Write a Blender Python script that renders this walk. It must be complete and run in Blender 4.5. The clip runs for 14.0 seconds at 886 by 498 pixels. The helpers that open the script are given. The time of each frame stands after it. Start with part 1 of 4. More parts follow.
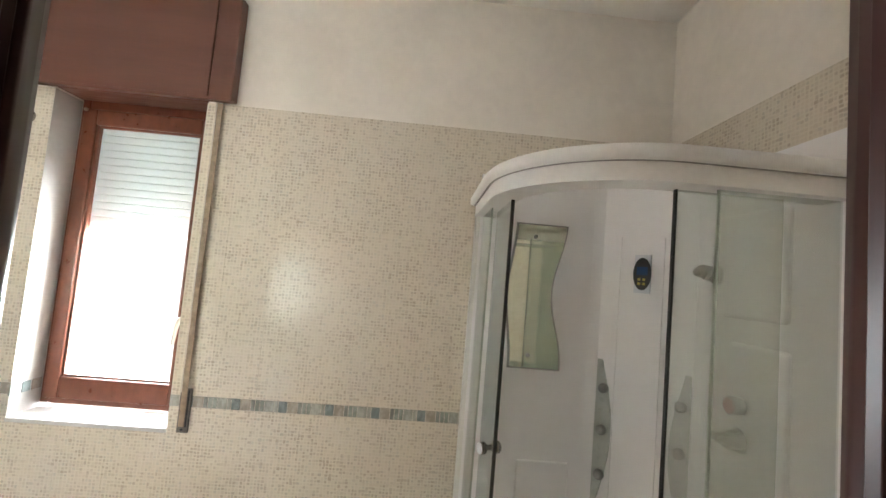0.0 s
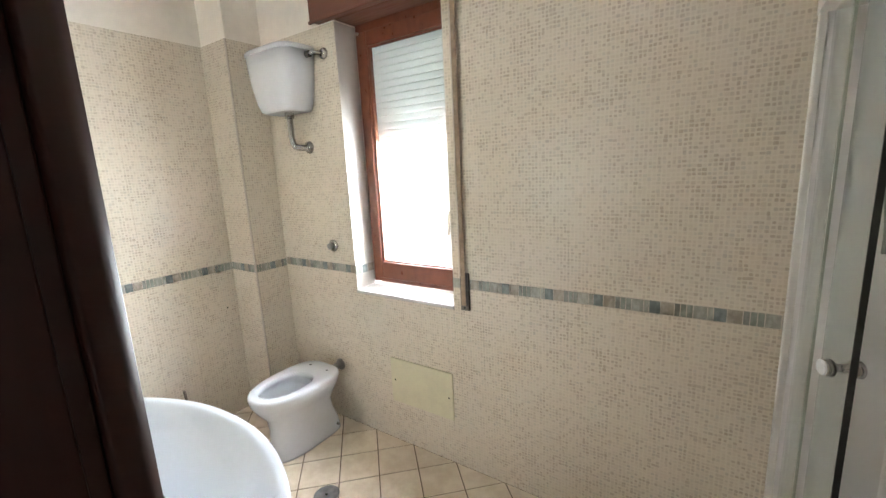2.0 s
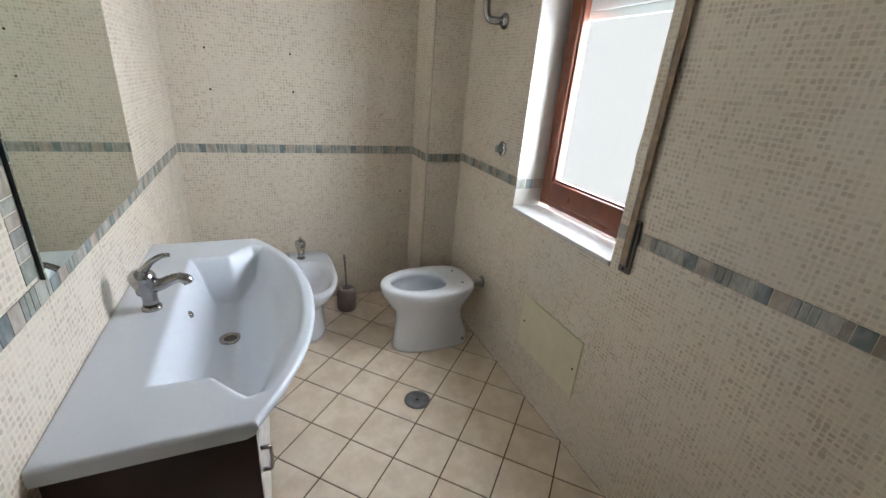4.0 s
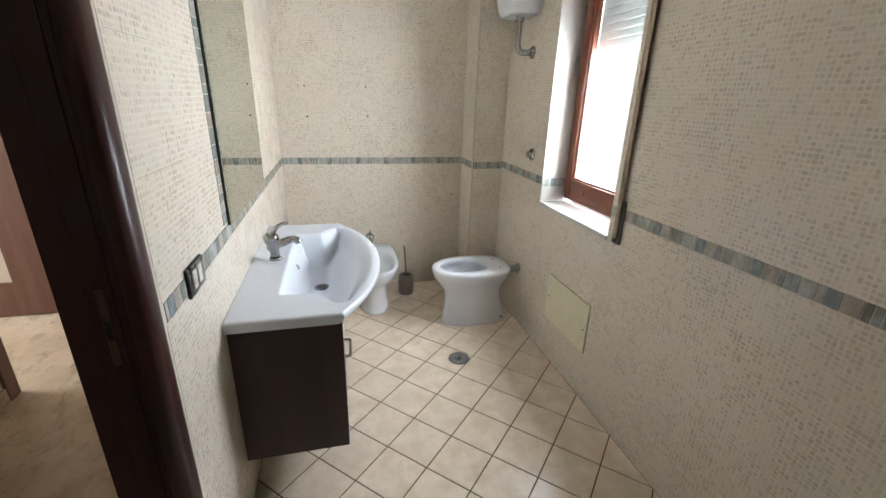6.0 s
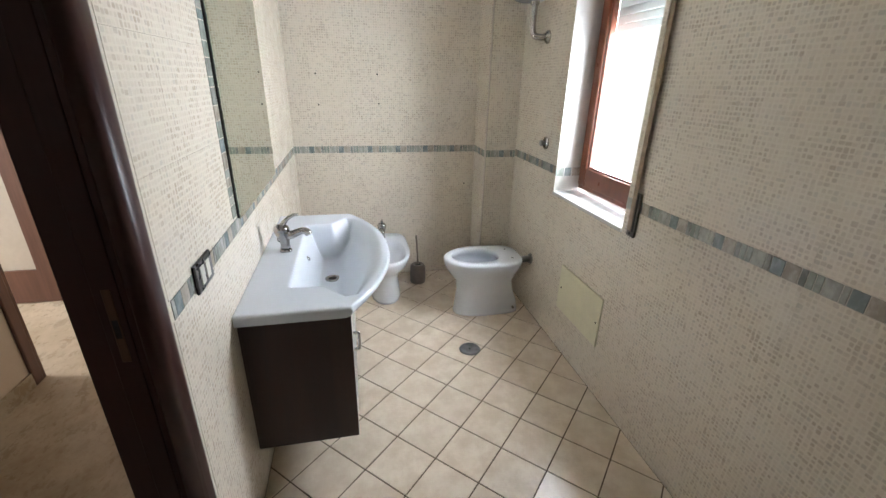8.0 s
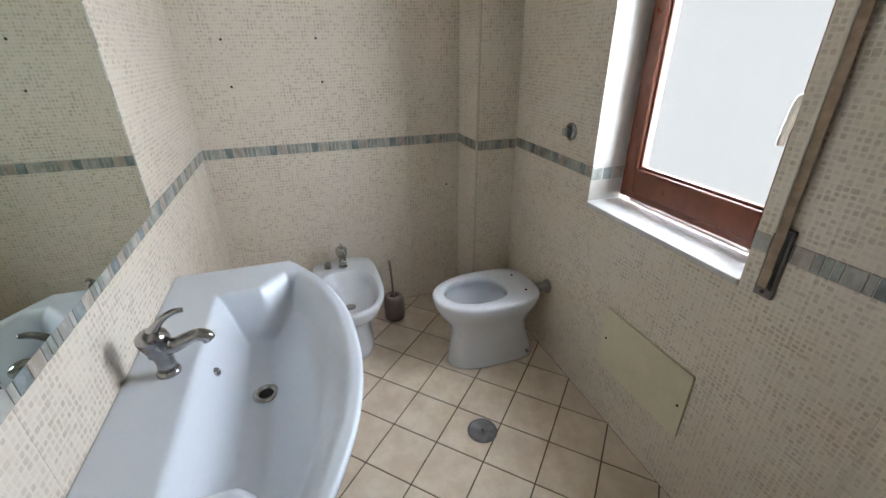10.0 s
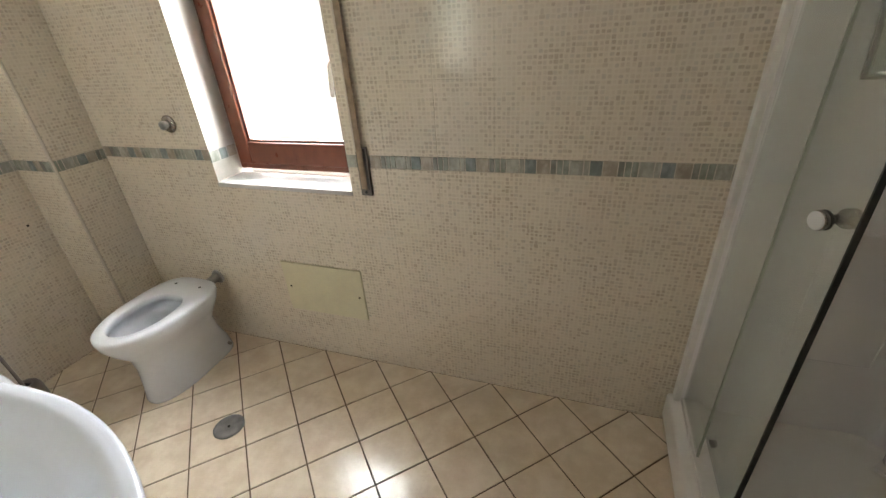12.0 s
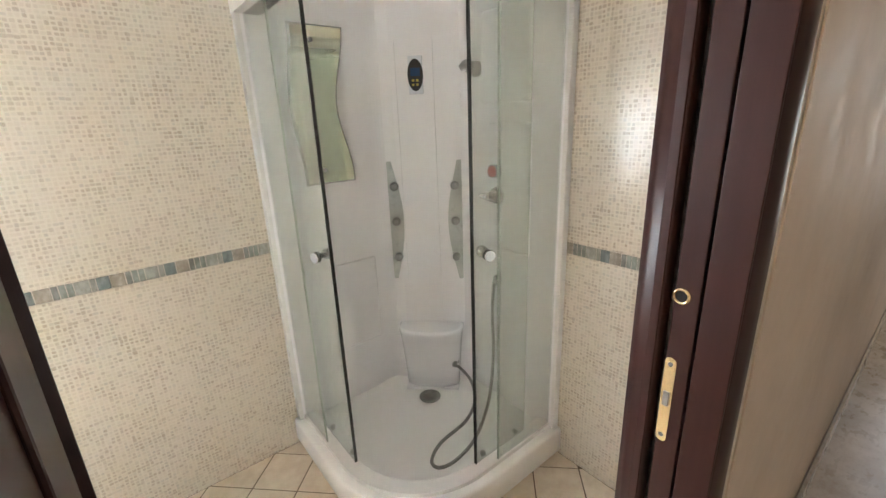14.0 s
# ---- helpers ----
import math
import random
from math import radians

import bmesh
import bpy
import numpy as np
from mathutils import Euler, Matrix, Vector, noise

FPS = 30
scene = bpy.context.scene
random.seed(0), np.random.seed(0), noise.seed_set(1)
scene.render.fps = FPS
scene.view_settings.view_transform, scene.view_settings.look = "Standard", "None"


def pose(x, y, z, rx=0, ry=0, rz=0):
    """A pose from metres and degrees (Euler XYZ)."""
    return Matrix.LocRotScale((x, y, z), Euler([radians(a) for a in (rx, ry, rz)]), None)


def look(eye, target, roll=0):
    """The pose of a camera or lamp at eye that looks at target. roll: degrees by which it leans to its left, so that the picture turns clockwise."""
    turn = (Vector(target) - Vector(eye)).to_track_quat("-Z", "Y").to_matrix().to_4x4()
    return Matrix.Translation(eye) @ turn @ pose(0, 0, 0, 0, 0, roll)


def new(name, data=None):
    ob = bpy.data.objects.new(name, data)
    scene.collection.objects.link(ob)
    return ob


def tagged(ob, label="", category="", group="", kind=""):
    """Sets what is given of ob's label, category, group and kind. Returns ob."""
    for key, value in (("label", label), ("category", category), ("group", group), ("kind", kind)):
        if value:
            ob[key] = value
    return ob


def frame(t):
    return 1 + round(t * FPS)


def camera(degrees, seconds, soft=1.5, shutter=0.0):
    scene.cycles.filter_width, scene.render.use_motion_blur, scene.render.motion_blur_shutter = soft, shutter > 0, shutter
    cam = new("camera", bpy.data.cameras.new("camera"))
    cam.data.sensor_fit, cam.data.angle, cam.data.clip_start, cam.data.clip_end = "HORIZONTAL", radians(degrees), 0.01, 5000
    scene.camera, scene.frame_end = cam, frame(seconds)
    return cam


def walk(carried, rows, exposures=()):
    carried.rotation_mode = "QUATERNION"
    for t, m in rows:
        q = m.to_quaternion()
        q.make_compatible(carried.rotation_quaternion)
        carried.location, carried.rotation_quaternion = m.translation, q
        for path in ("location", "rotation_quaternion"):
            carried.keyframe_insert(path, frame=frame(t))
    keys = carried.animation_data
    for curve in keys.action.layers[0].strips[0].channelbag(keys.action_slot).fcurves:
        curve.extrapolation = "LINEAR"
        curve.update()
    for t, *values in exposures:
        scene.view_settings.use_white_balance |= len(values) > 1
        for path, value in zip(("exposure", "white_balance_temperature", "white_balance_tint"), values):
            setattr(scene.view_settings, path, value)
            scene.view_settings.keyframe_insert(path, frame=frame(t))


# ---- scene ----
cam = camera(93.5, 14.0)
PATH = [
    (0, (0.042, 0.056, 1.621), (0.117, 2.069, 1.757), 4.9),
    (0.5, (0.04, 0.072, 1.623), (-0.1, 2.046, 1.917), 4.3),
    (1, (0.063, 0.106, 1.62), (-0.455, 2.041, 1.78), 3.7),
    (1.1, (0.094, 0.116, 1.62), (-0.697, 1.95, 1.729), 3.2),
    (1.5, (0.084, 0.209, 1.58), (-0.837, 1.98, 1.476), 0.4),
    (2, (0.073, 0.299, 1.542), (-1.035, 1.907, 1.165), -2.8),
    (2.5, (-0.062, 0.429, 1.454), (-1.325, 1.849, 0.83), -0.8),
    (3, (-0.152, 0.56, 1.447), (-1.569, 1.812, 0.795), 1.5),
    (3.5, (-0.081, 0.781, 1.434), (-1.628, 1.845, 0.747), 4.3),
    (4, (0.003, 0.833, 1.432), (-1.688, 1.585, 0.673), 4.6),
    (4.2, (0.045, 0.809, 1.42), (-1.67, 1.512, 0.667), 5.7),
    (6.3, (0.56, 0.776, 1.445), (-1.261, 1.225, 0.752), 1.4),
    (6.5, (0.567, 0.773, 1.449), (-1.249, 1.222, 0.74), 1.5),
    (7, (0.611, 0.779, 1.454), (-1.203, 1.217, 0.735), 1.5),
    (7.2, (0.622, 0.785, 1.465), (-1.193, 1.196, 0.732), 1.8),
    (9.3, (-0.012, 0.869, 1.435), (-1.8, 1.284, 0.643), -0.1),
    (9.5, (-0.109, 0.881, 1.432), (-1.874, 1.324, 0.604), -0.4),
    (10, (-0.331, 0.875, 1.442), (-2.042, 1.437, 0.572), -0.5),
    (10.5, (-0.422, 0.896, 1.415), (-2.039, 1.646, 0.507), -1.8),
    (11, (-0.358, 0.859, 1.411), (-1.802, 1.898, 0.496), -3.9),
    (11.5, (-0.235, 0.717, 1.402), (-1.369, 2.092, 0.496), -4.5),
    (12, (-0.15, 0.599, 1.425), (-0.762, 2.252, 0.479), -3.9),
    (12.2, (-0.138, 0.52, 1.43), (-0.429, 2.258, 0.485), -4.3),
    (12.5, (-0.165, 0.421, 1.423), (0.089, 2.187, 0.52), -4.1),
    (13, (-0.176, 0.306, 1.425), (0.688, 1.909, 0.597), -2.5),
    (13.5, (-0.183, 0.247, 1.388), (0.842, 1.724, 0.511), -2.6),
    (14, (-0.243, 0.116, 1.502), (0.946, 1.612, 0.916), -2.2),
]
EXPOSURES = [(0.0, 1.14, 6350, 10), (0.5, 1.10, 6350, 10), (1.0, 1.06, 6320, 10), (1.5, 1.02, 6300, 10), (2.0, 0.92, 6280, 10), (2.5, 0.50, 6200, 10), (3.0, 0.03, 6150, 10), (4.0, -0.05, 6100, 10), (6.5, 0.45, 6150, 10), (7.0, 0.47, 6150, 10), (9.5, -0.05, 5950, 10), (10.0, -0.15, 6000, 10), (10.5, -0.17, 6200, 10), (11.0, -0.15, 6350, 10), (11.5, 0.12, 6450, 10), (12.0, 0.34, 6750, 10), (12.5, 0.76, 6550, 10), (13.0, 1.29, 6150, 10), (13.5, 1.59, 6150, 10), (14.0, 1.74, 6200, 10)]
walk(cam, [(t, look(eye, target, roll)) for t, eye, target, roll in PATH], EXPOSURES)

# ---- world and lights ----
world = bpy.data.worlds.new("world")
scene.world = world
world.use_nodes = True
wnt = world.node_tree
sky = wnt.nodes.new("ShaderNodeTexSky")
sky.sky_type, sky.sun_disc = "NISHITA", False
sky.sun_elevation, sky.sun_rotation = radians(40), radians(200)
wnt.links.new(sky.outputs[0], wnt.nodes["Background"].inputs[0])
wnt.nodes["Background"].inputs[1].default_value = 0.1


def area_light(name, m, sx, sy, watts, colour):
    """A rectangular area lamp: daylight at a window, or fill added to the hall."""
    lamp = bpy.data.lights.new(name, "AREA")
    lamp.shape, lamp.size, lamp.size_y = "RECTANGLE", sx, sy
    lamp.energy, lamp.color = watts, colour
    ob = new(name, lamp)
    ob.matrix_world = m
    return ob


area_light("window_daylight", pose(-2.45, 2.62, 2.12, -90, 0, 0), 4.1, 2.6, 1090.0, (0.95, 0.985, 1.04))
area_light("far_window_daylight", pose(-2.08, -2.95, 1.5, 90, 0, 0), 0.85, 1.9, 60.0, (1.0, 0.97, 0.92))
# fill lamp added to brighten the hall's east part; no window is known there
area_light("hall_fill_light", pose(4.45, -0.28, 1.5, 90, 0, 90), 0.8, 1.3, 3.6, (1.0, 0.95, 0.88))


# bright overcast distance outside the windows
glow = bpy.data.materials.new("overcast_distance")
glow.use_nodes = True
emit = glow.node_tree.nodes.new("ShaderNodeEmission")
emit.inputs[0].default_value, emit.inputs[1].default_value = (1.0, 0.985, 0.955, 1), 0.98
glow.node_tree.links.new(emit.outputs[0], glow.node_tree.nodes["Material Output"].inputs[0])
card = bpy.data.meshes.new("backdrop")
card.from_pydata([(-90, 52, -70), (60, 52, -70), (60, 52, 60), (-90, 52, 60)], [], [(0, 1, 2, 3)])
card.materials.append(glow)
tagged(new("backdrop", card), "bright white overcast distance outside the window", "backdrop", kind="structure")


# ---- materials ----
class Mat:
    """A small builder for node materials."""

    def __init__(self, name, rough=0.5, metal=0.0):
        self.m = bpy.data.materials.new(name)
        self.m.use_nodes = True
        self.t = self.m.node_tree
        self.b = self.t.nodes["Principled BSDF"]
        self.b.inputs["Roughness"].default_value = rough
        self.b.inputs["Metallic"].default_value = metal

    def n(self, kind, **props):
        node = self.t.nodes.new("ShaderNode" + kind)
        for k, v in props.items():
            setattr(node, k, v)
        return node

    def l(self, a, b):
        self.t.links.new(a, b)

    def val(self, sock, v):
        if hasattr(v, "is_output"):
            self.l(v, sock)
        else:
            sock.default_value = v

    def math(self, op, a, b=0.0, c=0.0):
        node = self.n("Math", operation=op)
        for s, v in zip(node.inputs, (a, b, c)):
            self.val(s, v)
        return node.outputs[0]

    def ramp(self, fac, lo, hi, a=0.0, b=1.0):
        node = self.n("MapRange", interpolation_type="SMOOTHSTEP")
        self.val(node.inputs["Value"], fac)
        for k, v in (("From Min", lo), ("From Max", hi), ("To Min", a), ("To Max", b)):
            node.inputs[k].default_value = v
        return node.outputs[0]

    def mix(self, fac, a, b, mode="MIX"):
        node = self.n("Mix", data_type="RGBA", blend_type=mode)
        self.val(node.inputs[0], fac)
        for s, v in ((node.inputs[6], a), (node.inputs[7], b)):
            self.val(s, v if hasattr(v, "is_output") else (*v, 1.0))
        return node.outputs[2]

    def noise(self, scale, detail=3.0, vec=None, stretch=None, rough=0.55):
        node = self.n("TexNoise")
        node.inputs["Scale"].default_value = scale
        node.inputs["Detail"].default_value = detail
        node.inputs["Roughness"].default_value = rough
        if vec is None:
            vec = self.n("NewGeometry").outputs["Position"]
        if stretch:
            sc = self.n("VectorMath", operation="MULTIPLY")
            self.l(vec, sc.inputs[0])
            sc.inputs[1].default_value = stretch
            vec = sc.outputs[0]
        self.l(vec, node.inputs["Vector"])
        return node.outputs[0]

    def colour(self, c):
        self.val(self.b.inputs["Base Color"], c if hasattr(c, "is_output") else (*c, 1.0))
        return self

    def rough(self, r):
        self.val(self.b.inputs["Roughness"], r)
        return self

    def bump(self, h, strength=0.2, distance=0.001):
        node = self.n("Bump")
        node.inputs["Strength"].default_value = strength
        node.inputs["Distance"].default_value = distance
        self.l(h, node.inputs["Height"])
        self.l(node.outputs[0], self.b.inputs["Normal"])
        return self


def plain(name, c, rough, vary=0.06, scale=7.0, metal=0.0, bump=0.0, bscale=160.0):
    """A surface of one colour with stains at two scales."""
    m = Mat(name, rough, metal)
    f = m.math("ADD", m.math("MULTIPLY", m.noise(scale), 0.7), m.math("MULTIPLY", m.noise(scale * 9), 0.3))
    dark = tuple(v * (1 - vary * 2.2) for v in c)
    light = tuple(min(1, v * (1 + vary * 1.2)) for v in c)
    m.colour(m.mix(m.ramp(f, 0.3, 0.7), dark, light))
    m.rough(m.ramp(m.noise(scale * 4), 0.3, 0.7, rough * 0.85, min(1, rough * 1.2)))
    if bump:
        m.bump(m.noise(bscale, 4), bump, 0.001)
    return m.m


def mosaic_material():
    """Cream ceramic with a printed mosaic of small soft-cornered squares."""
    m = Mat("mosaic_print_ceramic", 0.2)
    geo = m.n("NewGeometry").outputs["Position"]
    sep = m.n("SeparateXYZ")
    m.l(geo, sep.inputs[0])
    wob = m.math("MULTIPLY", m.math("SUBTRACT", m.noise(26, 2), 0.5), 0.34)
    wob2 = m.math("MULTIPLY", m.math("SUBTRACT", m.noise(23, 2, stretch=(1, 1, 1.3)), 0.5), 0.34)
    u = m.math("ADD", m.math("DIVIDE", m.math("ADD", sep.outputs[0], sep.outputs[1]), 0.0148), wob)
    v = m.math("ADD", m.math("DIVIDE", sep.outputs[2], 0.0142), wob2)
    cu, cv = m.math("FLOOR", u), m.math("FLOOR", v)
    fu, fv = m.math("SUBTRACT", u, cu), m.math("SUBTRACT", v, cv)
    comb = m.n("CombineXYZ")
    m.l(cu, comb.inputs[0])
    m.l(cv, comb.inputs[1])

    def cell(k):
        add = m.n("VectorMath", operation="ADD")
        m.l(comb.outputs[0], add.inputs[0])
        add.inputs[1].default_value = (0.0, 0.0, k)
        wn = m.n("TexWhiteNoise", noise_dimensions="3D")
        m.l(add.outputs[0], wn.inputs["Vector"])
        return wn.outputs["Value"]

    def reach(f, k, wide):
        """Distance from the square's middle line, in half widths."""
        off = m.math("MULTIPLY", m.math("SUBTRACT", cell(k), 0.5), 0.16)
        size = m.math("ADD", m.ramp(cell(k + 1), 0.0, 1.0, 0.33, 0.43), m.math("MULTIPLY", m.math("LESS_THAN", cell(k + 2), wide), 0.2))
        d = m.math("DIVIDE", m.math("ABSOLUTE", m.math("ADD", m.math("SUBTRACT", f, 0.5), off)), size)
        return m.math("POWER", d, 4.0)

    d = m.math("POWER", m.math("ADD", reach(fu, 3.5, 0.16), reach(fv, 9.5, 0.08)), 0.25)
    mask = m.ramp(d, 0.66, 1.16, 1.0, 0.0)
    cluster = m.ramp(m.noise(8, 3), 0.32, 0.66)
    shade = m.ramp(m.math("ADD", cell(1.5), m.math("MULTIPLY", cluster, 0.55)), 0.42, 1.5)
    tone = m.mix(shade, (0.69, 0.615, 0.505), (0.485, 0.41, 0.32))
    tone = m.mix(m.ramp(cell(21.5), 0.8, 1.0, 0, 0.5), tone, (0.52, 0.50, 0.44))
    soft = m.ramp(m.noise(95, 3), 0.3, 0.7, 0.72, 1.0)
    col = m.mix(m.math("MULTIPLY", mask, soft), (0.735, 0.665, 0.555), tone)
    col = m.mix(m.ramp(m.noise(1.7, 3), 0.35, 0.7, 0.0, 0.2), col, (0.58, 0.51, 0.415))
    m.colour(col)
    m.rough(m.ramp(m.noise(14, 3), 0.3, 0.7, 0.13, 0.23))
    m.bump(m.math("ADD", mask, m.math("MULTIPLY", m.noise(60, 2), 0.6)), 0.2, 0.0007)
    return m.m


def border_material(name, c):
    """Watercolour glass of one colour, washed paler in streaks."""
    m = Mat(name, 0.12)
    rnd = m.n("ObjectInfo").outputs["Random"]
    wash = m.noise(48, 4, stretch=(1, 1, 0.55))
    base = m.mix(m.ramp(rnd, 0, 1, 0.0, 0.45), c, tuple(v * 0.68 for v in c))
    m.colour(m.mix(m.ramp(wash, 0.38, 0.68, 0, 0.5), base, tuple(min(0.62, v * 1.25 + 0.13) for v in c)))
    m.bump(m.noise(70, 2), 0.2, 0.001)
    return m.m


def floor_material():
    m = Mat("cream_floor_ceramic", 0.3)
    rnd = m.n("ObjectInfo").outputs["Random"]
    cl = m.ramp(m.noise(9, 5, rough=0.65), 0.32, 0.7)
    base = m.mix(cl, (0.69, 0.565, 0.425), (0.83, 0.72, 0.58))
    base = m.mix(m.ramp(m.noise(120, 4), 0.55, 0.8, 0, 0.18), base, (0.46, 0.35, 0.24))
    base = m.mix(m.ramp(rnd, 0, 1, 0.0, 0.28), base, (0.66, 0.56, 0.44))
    m.colour(base)
    m.rough(m.ramp(m.noise(22, 4), 0.3, 0.7, 0.13, 0.27))
    m.bump(m.noise(26, 4), 0.25, 0.0015)
    return m.m


def wood_material(name, dark, light, rough, stretch, relief=0.12):
    m = Mat(name, rough)
    g = m.noise(9, 5, stretch=stretch, rough=0.65)
    g2 = m.noise(70, 3, stretch=stretch)
    f = m.math("ADD", m.math("MULTIPLY", g, 0.65), m.math("MULTIPLY", g2, 0.35))
    m.colour(m.mix(m.ramp(f, 0.32, 0.68), dark, light))
    m.rough(m.ramp(g2, 0.3, 0.7, rough * 0.85, rough * 1.25))
    m.bump(g2, relief, 0.0006)
    return m.m


def jamb_material():
    """Smooth dark mahogany lacquer with a barely visible grain."""
    m = Mat("dark_mahogany", 0.36)
    m.b.inputs["Specular IOR Level"].default_value = 0.3
    m.colour(m.mix(m.ramp(m.noise(120, 3, stretch=(1, 1, 0.03)), 0.3, 0.7), (0.036, 0.0125, 0.0098), (0.041, 0.0145, 0.0115)))
    return m.m


def smooth_white(name, c, rough):
    """Moulded white acrylic, even all over but for a faint film of lime."""
    m = Mat(name, rough)
    m.colour(m.mix(m.noise(5, 2), tuple(v * 0.985 for v in c), c))
    return m.m


def marble_material():
    m = Mat("beige_hall_marble", 0.2)
    a = m.noise(3.2, 6, rough=0.7)
    v = m.noise(8, 6, stretch=(1, 1.6, 1), rough=0.75)
    c = m.mix(m.ramp(a, 0.35, 0.65), (0.37, 0.305, 0.215), (0.52, 0.455, 0.36))
    c = m.mix(m.ramp(v, 0.52, 0.66, 0, 0.5), c, (0.30, 0.21, 0.125))
    m.colour(c)
    m.rough(m.ramp(v, 0.3, 0.7, 0.24, 0.36))
    return m.m


def glass_material(name, tint, milk):
    """Clear or lightly milky sheet glass that mirrors at low angles."""
    m = Mat(name)
    nt = m.t
    clear = m.n("BsdfTransparent")
    clear.inputs[0].default_value = (*tint, 1)
    haze = m.n("BsdfDiffuse")
    haze.inputs[0].default_value = (0.80, 0.835, 0.79, 1)
    body = m.n("MixShader")
    body.inputs[0].default_value = milk
    m.l(clear.outputs[0], body.inputs[1])
    m.l(haze.outputs[0], body.inputs[2])
    gloss = m.n("BsdfGlossy")
    gloss.inputs["Roughness"].default_value = 0.03
    lw = m.n("LayerWeight")
    lw.inputs[0].default_value = 0.5
    mirror_part = m.math("ADD", m.math("MULTIPLY", m.math("POWER", lw.outputs["Facing"], 5.0), 0.55), 0.025)
    out = m.n("MixShader")
    m.l(mirror_part, out.inputs[0])
    m.l(body.outputs[0], out.inputs[1])
    m.l(gloss.outputs[0], out.inputs[2])
    m.l(out.outputs[0], nt.nodes["Material Output"].inputs[0])
    return m.m


def shutter_material():
    m = Mat("white_plastic_shutter")
    d = m.n("BsdfDiffuse")
    d.inputs[0].default_value = (0.72, 0.755, 0.75, 1)
    tr = m.n("BsdfTranslucent")
    m.l(m.mix(m.ramp(m.noise(6), 0.3, 0.7), (0.5, 0.55, 0.54), (0.58, 0.62, 0.61)), tr.inputs[0])
    mx = m.n("MixShader")
    mx.inputs[0].default_value = 0.09
    m.l(d.outputs[0], mx.inputs[1])
    m.l(tr.outputs[0], mx.inputs[2])
    m.l(mx.outputs[0], m.t.nodes["Material Output"].inputs[0])
    return m.m


MOSAIC, FLOOR_TILE = mosaic_material(), floor_material()
TAUPE_GLASS = border_material("taupe_border_glass", (0.37, 0.325, 0.265))
SLATE_GLASS = border_material("slate_border_glass", (0.235, 0.24, 0.215))
GREEN_GLASS = border_material("grey_green_border_glass", (0.27, 0.29, 0.25))
PALE_GLASS = border_material("pale_grey_border_glass", (0.36, 0.355, 0.31))
BLUE_GLASS = border_material("blue_grey_border_glass", (0.20, 0.232, 0.225))
PAINT = plain("cream_wall_paint", (0.83, 0.775, 0.70), 0.65, 0.035, 2.5, bump=0.06)
CEILING = plain("white_ceiling_paint", (0.86, 0.83, 0.78), 0.7, 0.03, 2.0, bump=0.06)
HALL_PAINT = plain("beige_hall_paint", (0.66, 0.57, 0.47), 0.6, 0.04, 2.0, bump=0.06)
WALL_GROUT = plain("cream_wall_grout", (0.62, 0.555, 0.46), 0.8, 0.06, 20)
FLOOR_GROUT = plain("brown_floor_grout", (0.135, 0.085, 0.052), 0.85, 0.15, 16)
JAMB = jamb_material()
DOOR_WOOD = wood_material("reddish_door_wood", (0.092, 0.044, 0.032), (0.145, 0.073, 0.054), 0.4, (1, 1, 0.06))
WINDOW_WOOD = wood_material("red_brown_window_wood", (0.125, 0.034, 0.016), (0.20, 0.062, 0.030), 0.32, (0.4, 1, 0.3))
BOX_WOOD = wood_material("brown_shutter_box_paint", (0.125, 0.048, 0.031), (0.155, 0.063, 0.042), 0.45, (0.1, 1, 1))
WENGE = wood_material("wenge_laminate", (0.021, 0.008, 0.006), (0.040, 0.016, 0.011), 0.42, (1, 1, 0.05))
FRONT_WHITE = plain("white_gloss_laminate", (0.72, 0.70, 0.68), 0.16, 0.02)
CERAMIC = plain("white_ceramic", (0.72, 0.742, 0.78), 0.11, 0.02, 4)
BASIN_WHITE = smooth_white("bluish_white_basin", (0.655, 0.69, 0.75), 0.24)
ACRYLIC = smooth_white("white_acrylic", (0.89, 0.87, 0.875), 0.2)
TRAY = smooth_white("white_tray_acrylic", (0.89, 0.87, 0.85), 0.28)
ALU_WHITE = plain("white_lacquered_profile", (0.78, 0.76, 0.73), 0.35, 0.03)
CHROME = plain("brushed_chrome", (0.43, 0.42, 0.415), 0.2, 0.08, 25, metal=1.0)
STEEL = plain("dull_steel", (0.36, 0.35, 0.34), 0.38, 0.1, 20, metal=1.0)
BRASS = plain("polished_brass", (0.80, 0.64, 0.38), 0.16, 0.015, 30, metal=1.0)
DARK_STEEL = plain("darkened_steel", (0.16, 0.145, 0.13), 0.35, 0.1, 20, metal=0.9)
# brass with the jamb's shade put into its colour, for the strike plate
DIM_BRASS = plain("shaded_brass", (0.10, 0.055, 0.035), 0.45, 0.08, 20, metal=0.6)
BLACK = plain("black_rubber", (0.012, 0.012, 0.012), 0.5, 0.1)
HOLE = plain("dark_hole", (0.02, 0.016, 0.013), 0.8, 0.1)
RED = plain("red_mixer_cap", (0.42, 0.06, 0.05), 0.3, 0.05)
GREY_PLASTIC = plain("grey_nozzle_plate", (0.50, 0.515, 0.485), 0.3, 0.04)
PANEL = plain("pale_yellow_panel", (0.65, 0.61, 0.43), 0.4, 0.03)
MARBLE, WHITE_STONE = marble_material(), plain("white_marble_sill", (0.60, 0.59, 0.565), 0.2, 0.05, 6)
REVEAL = plain("white_reveal_plaster", (0.50, 0.48, 0.44), 0.4, 0.04, 4)
TRIM = plain("cream_corner_trim", (0.55, 0.50, 0.43), 0.18, 0.05, 10)
STRAP = plain("beige_woven_strap", (0.36, 0.27, 0.19), 0.8, 0.12, 40, bump=0.5, bscale=500)
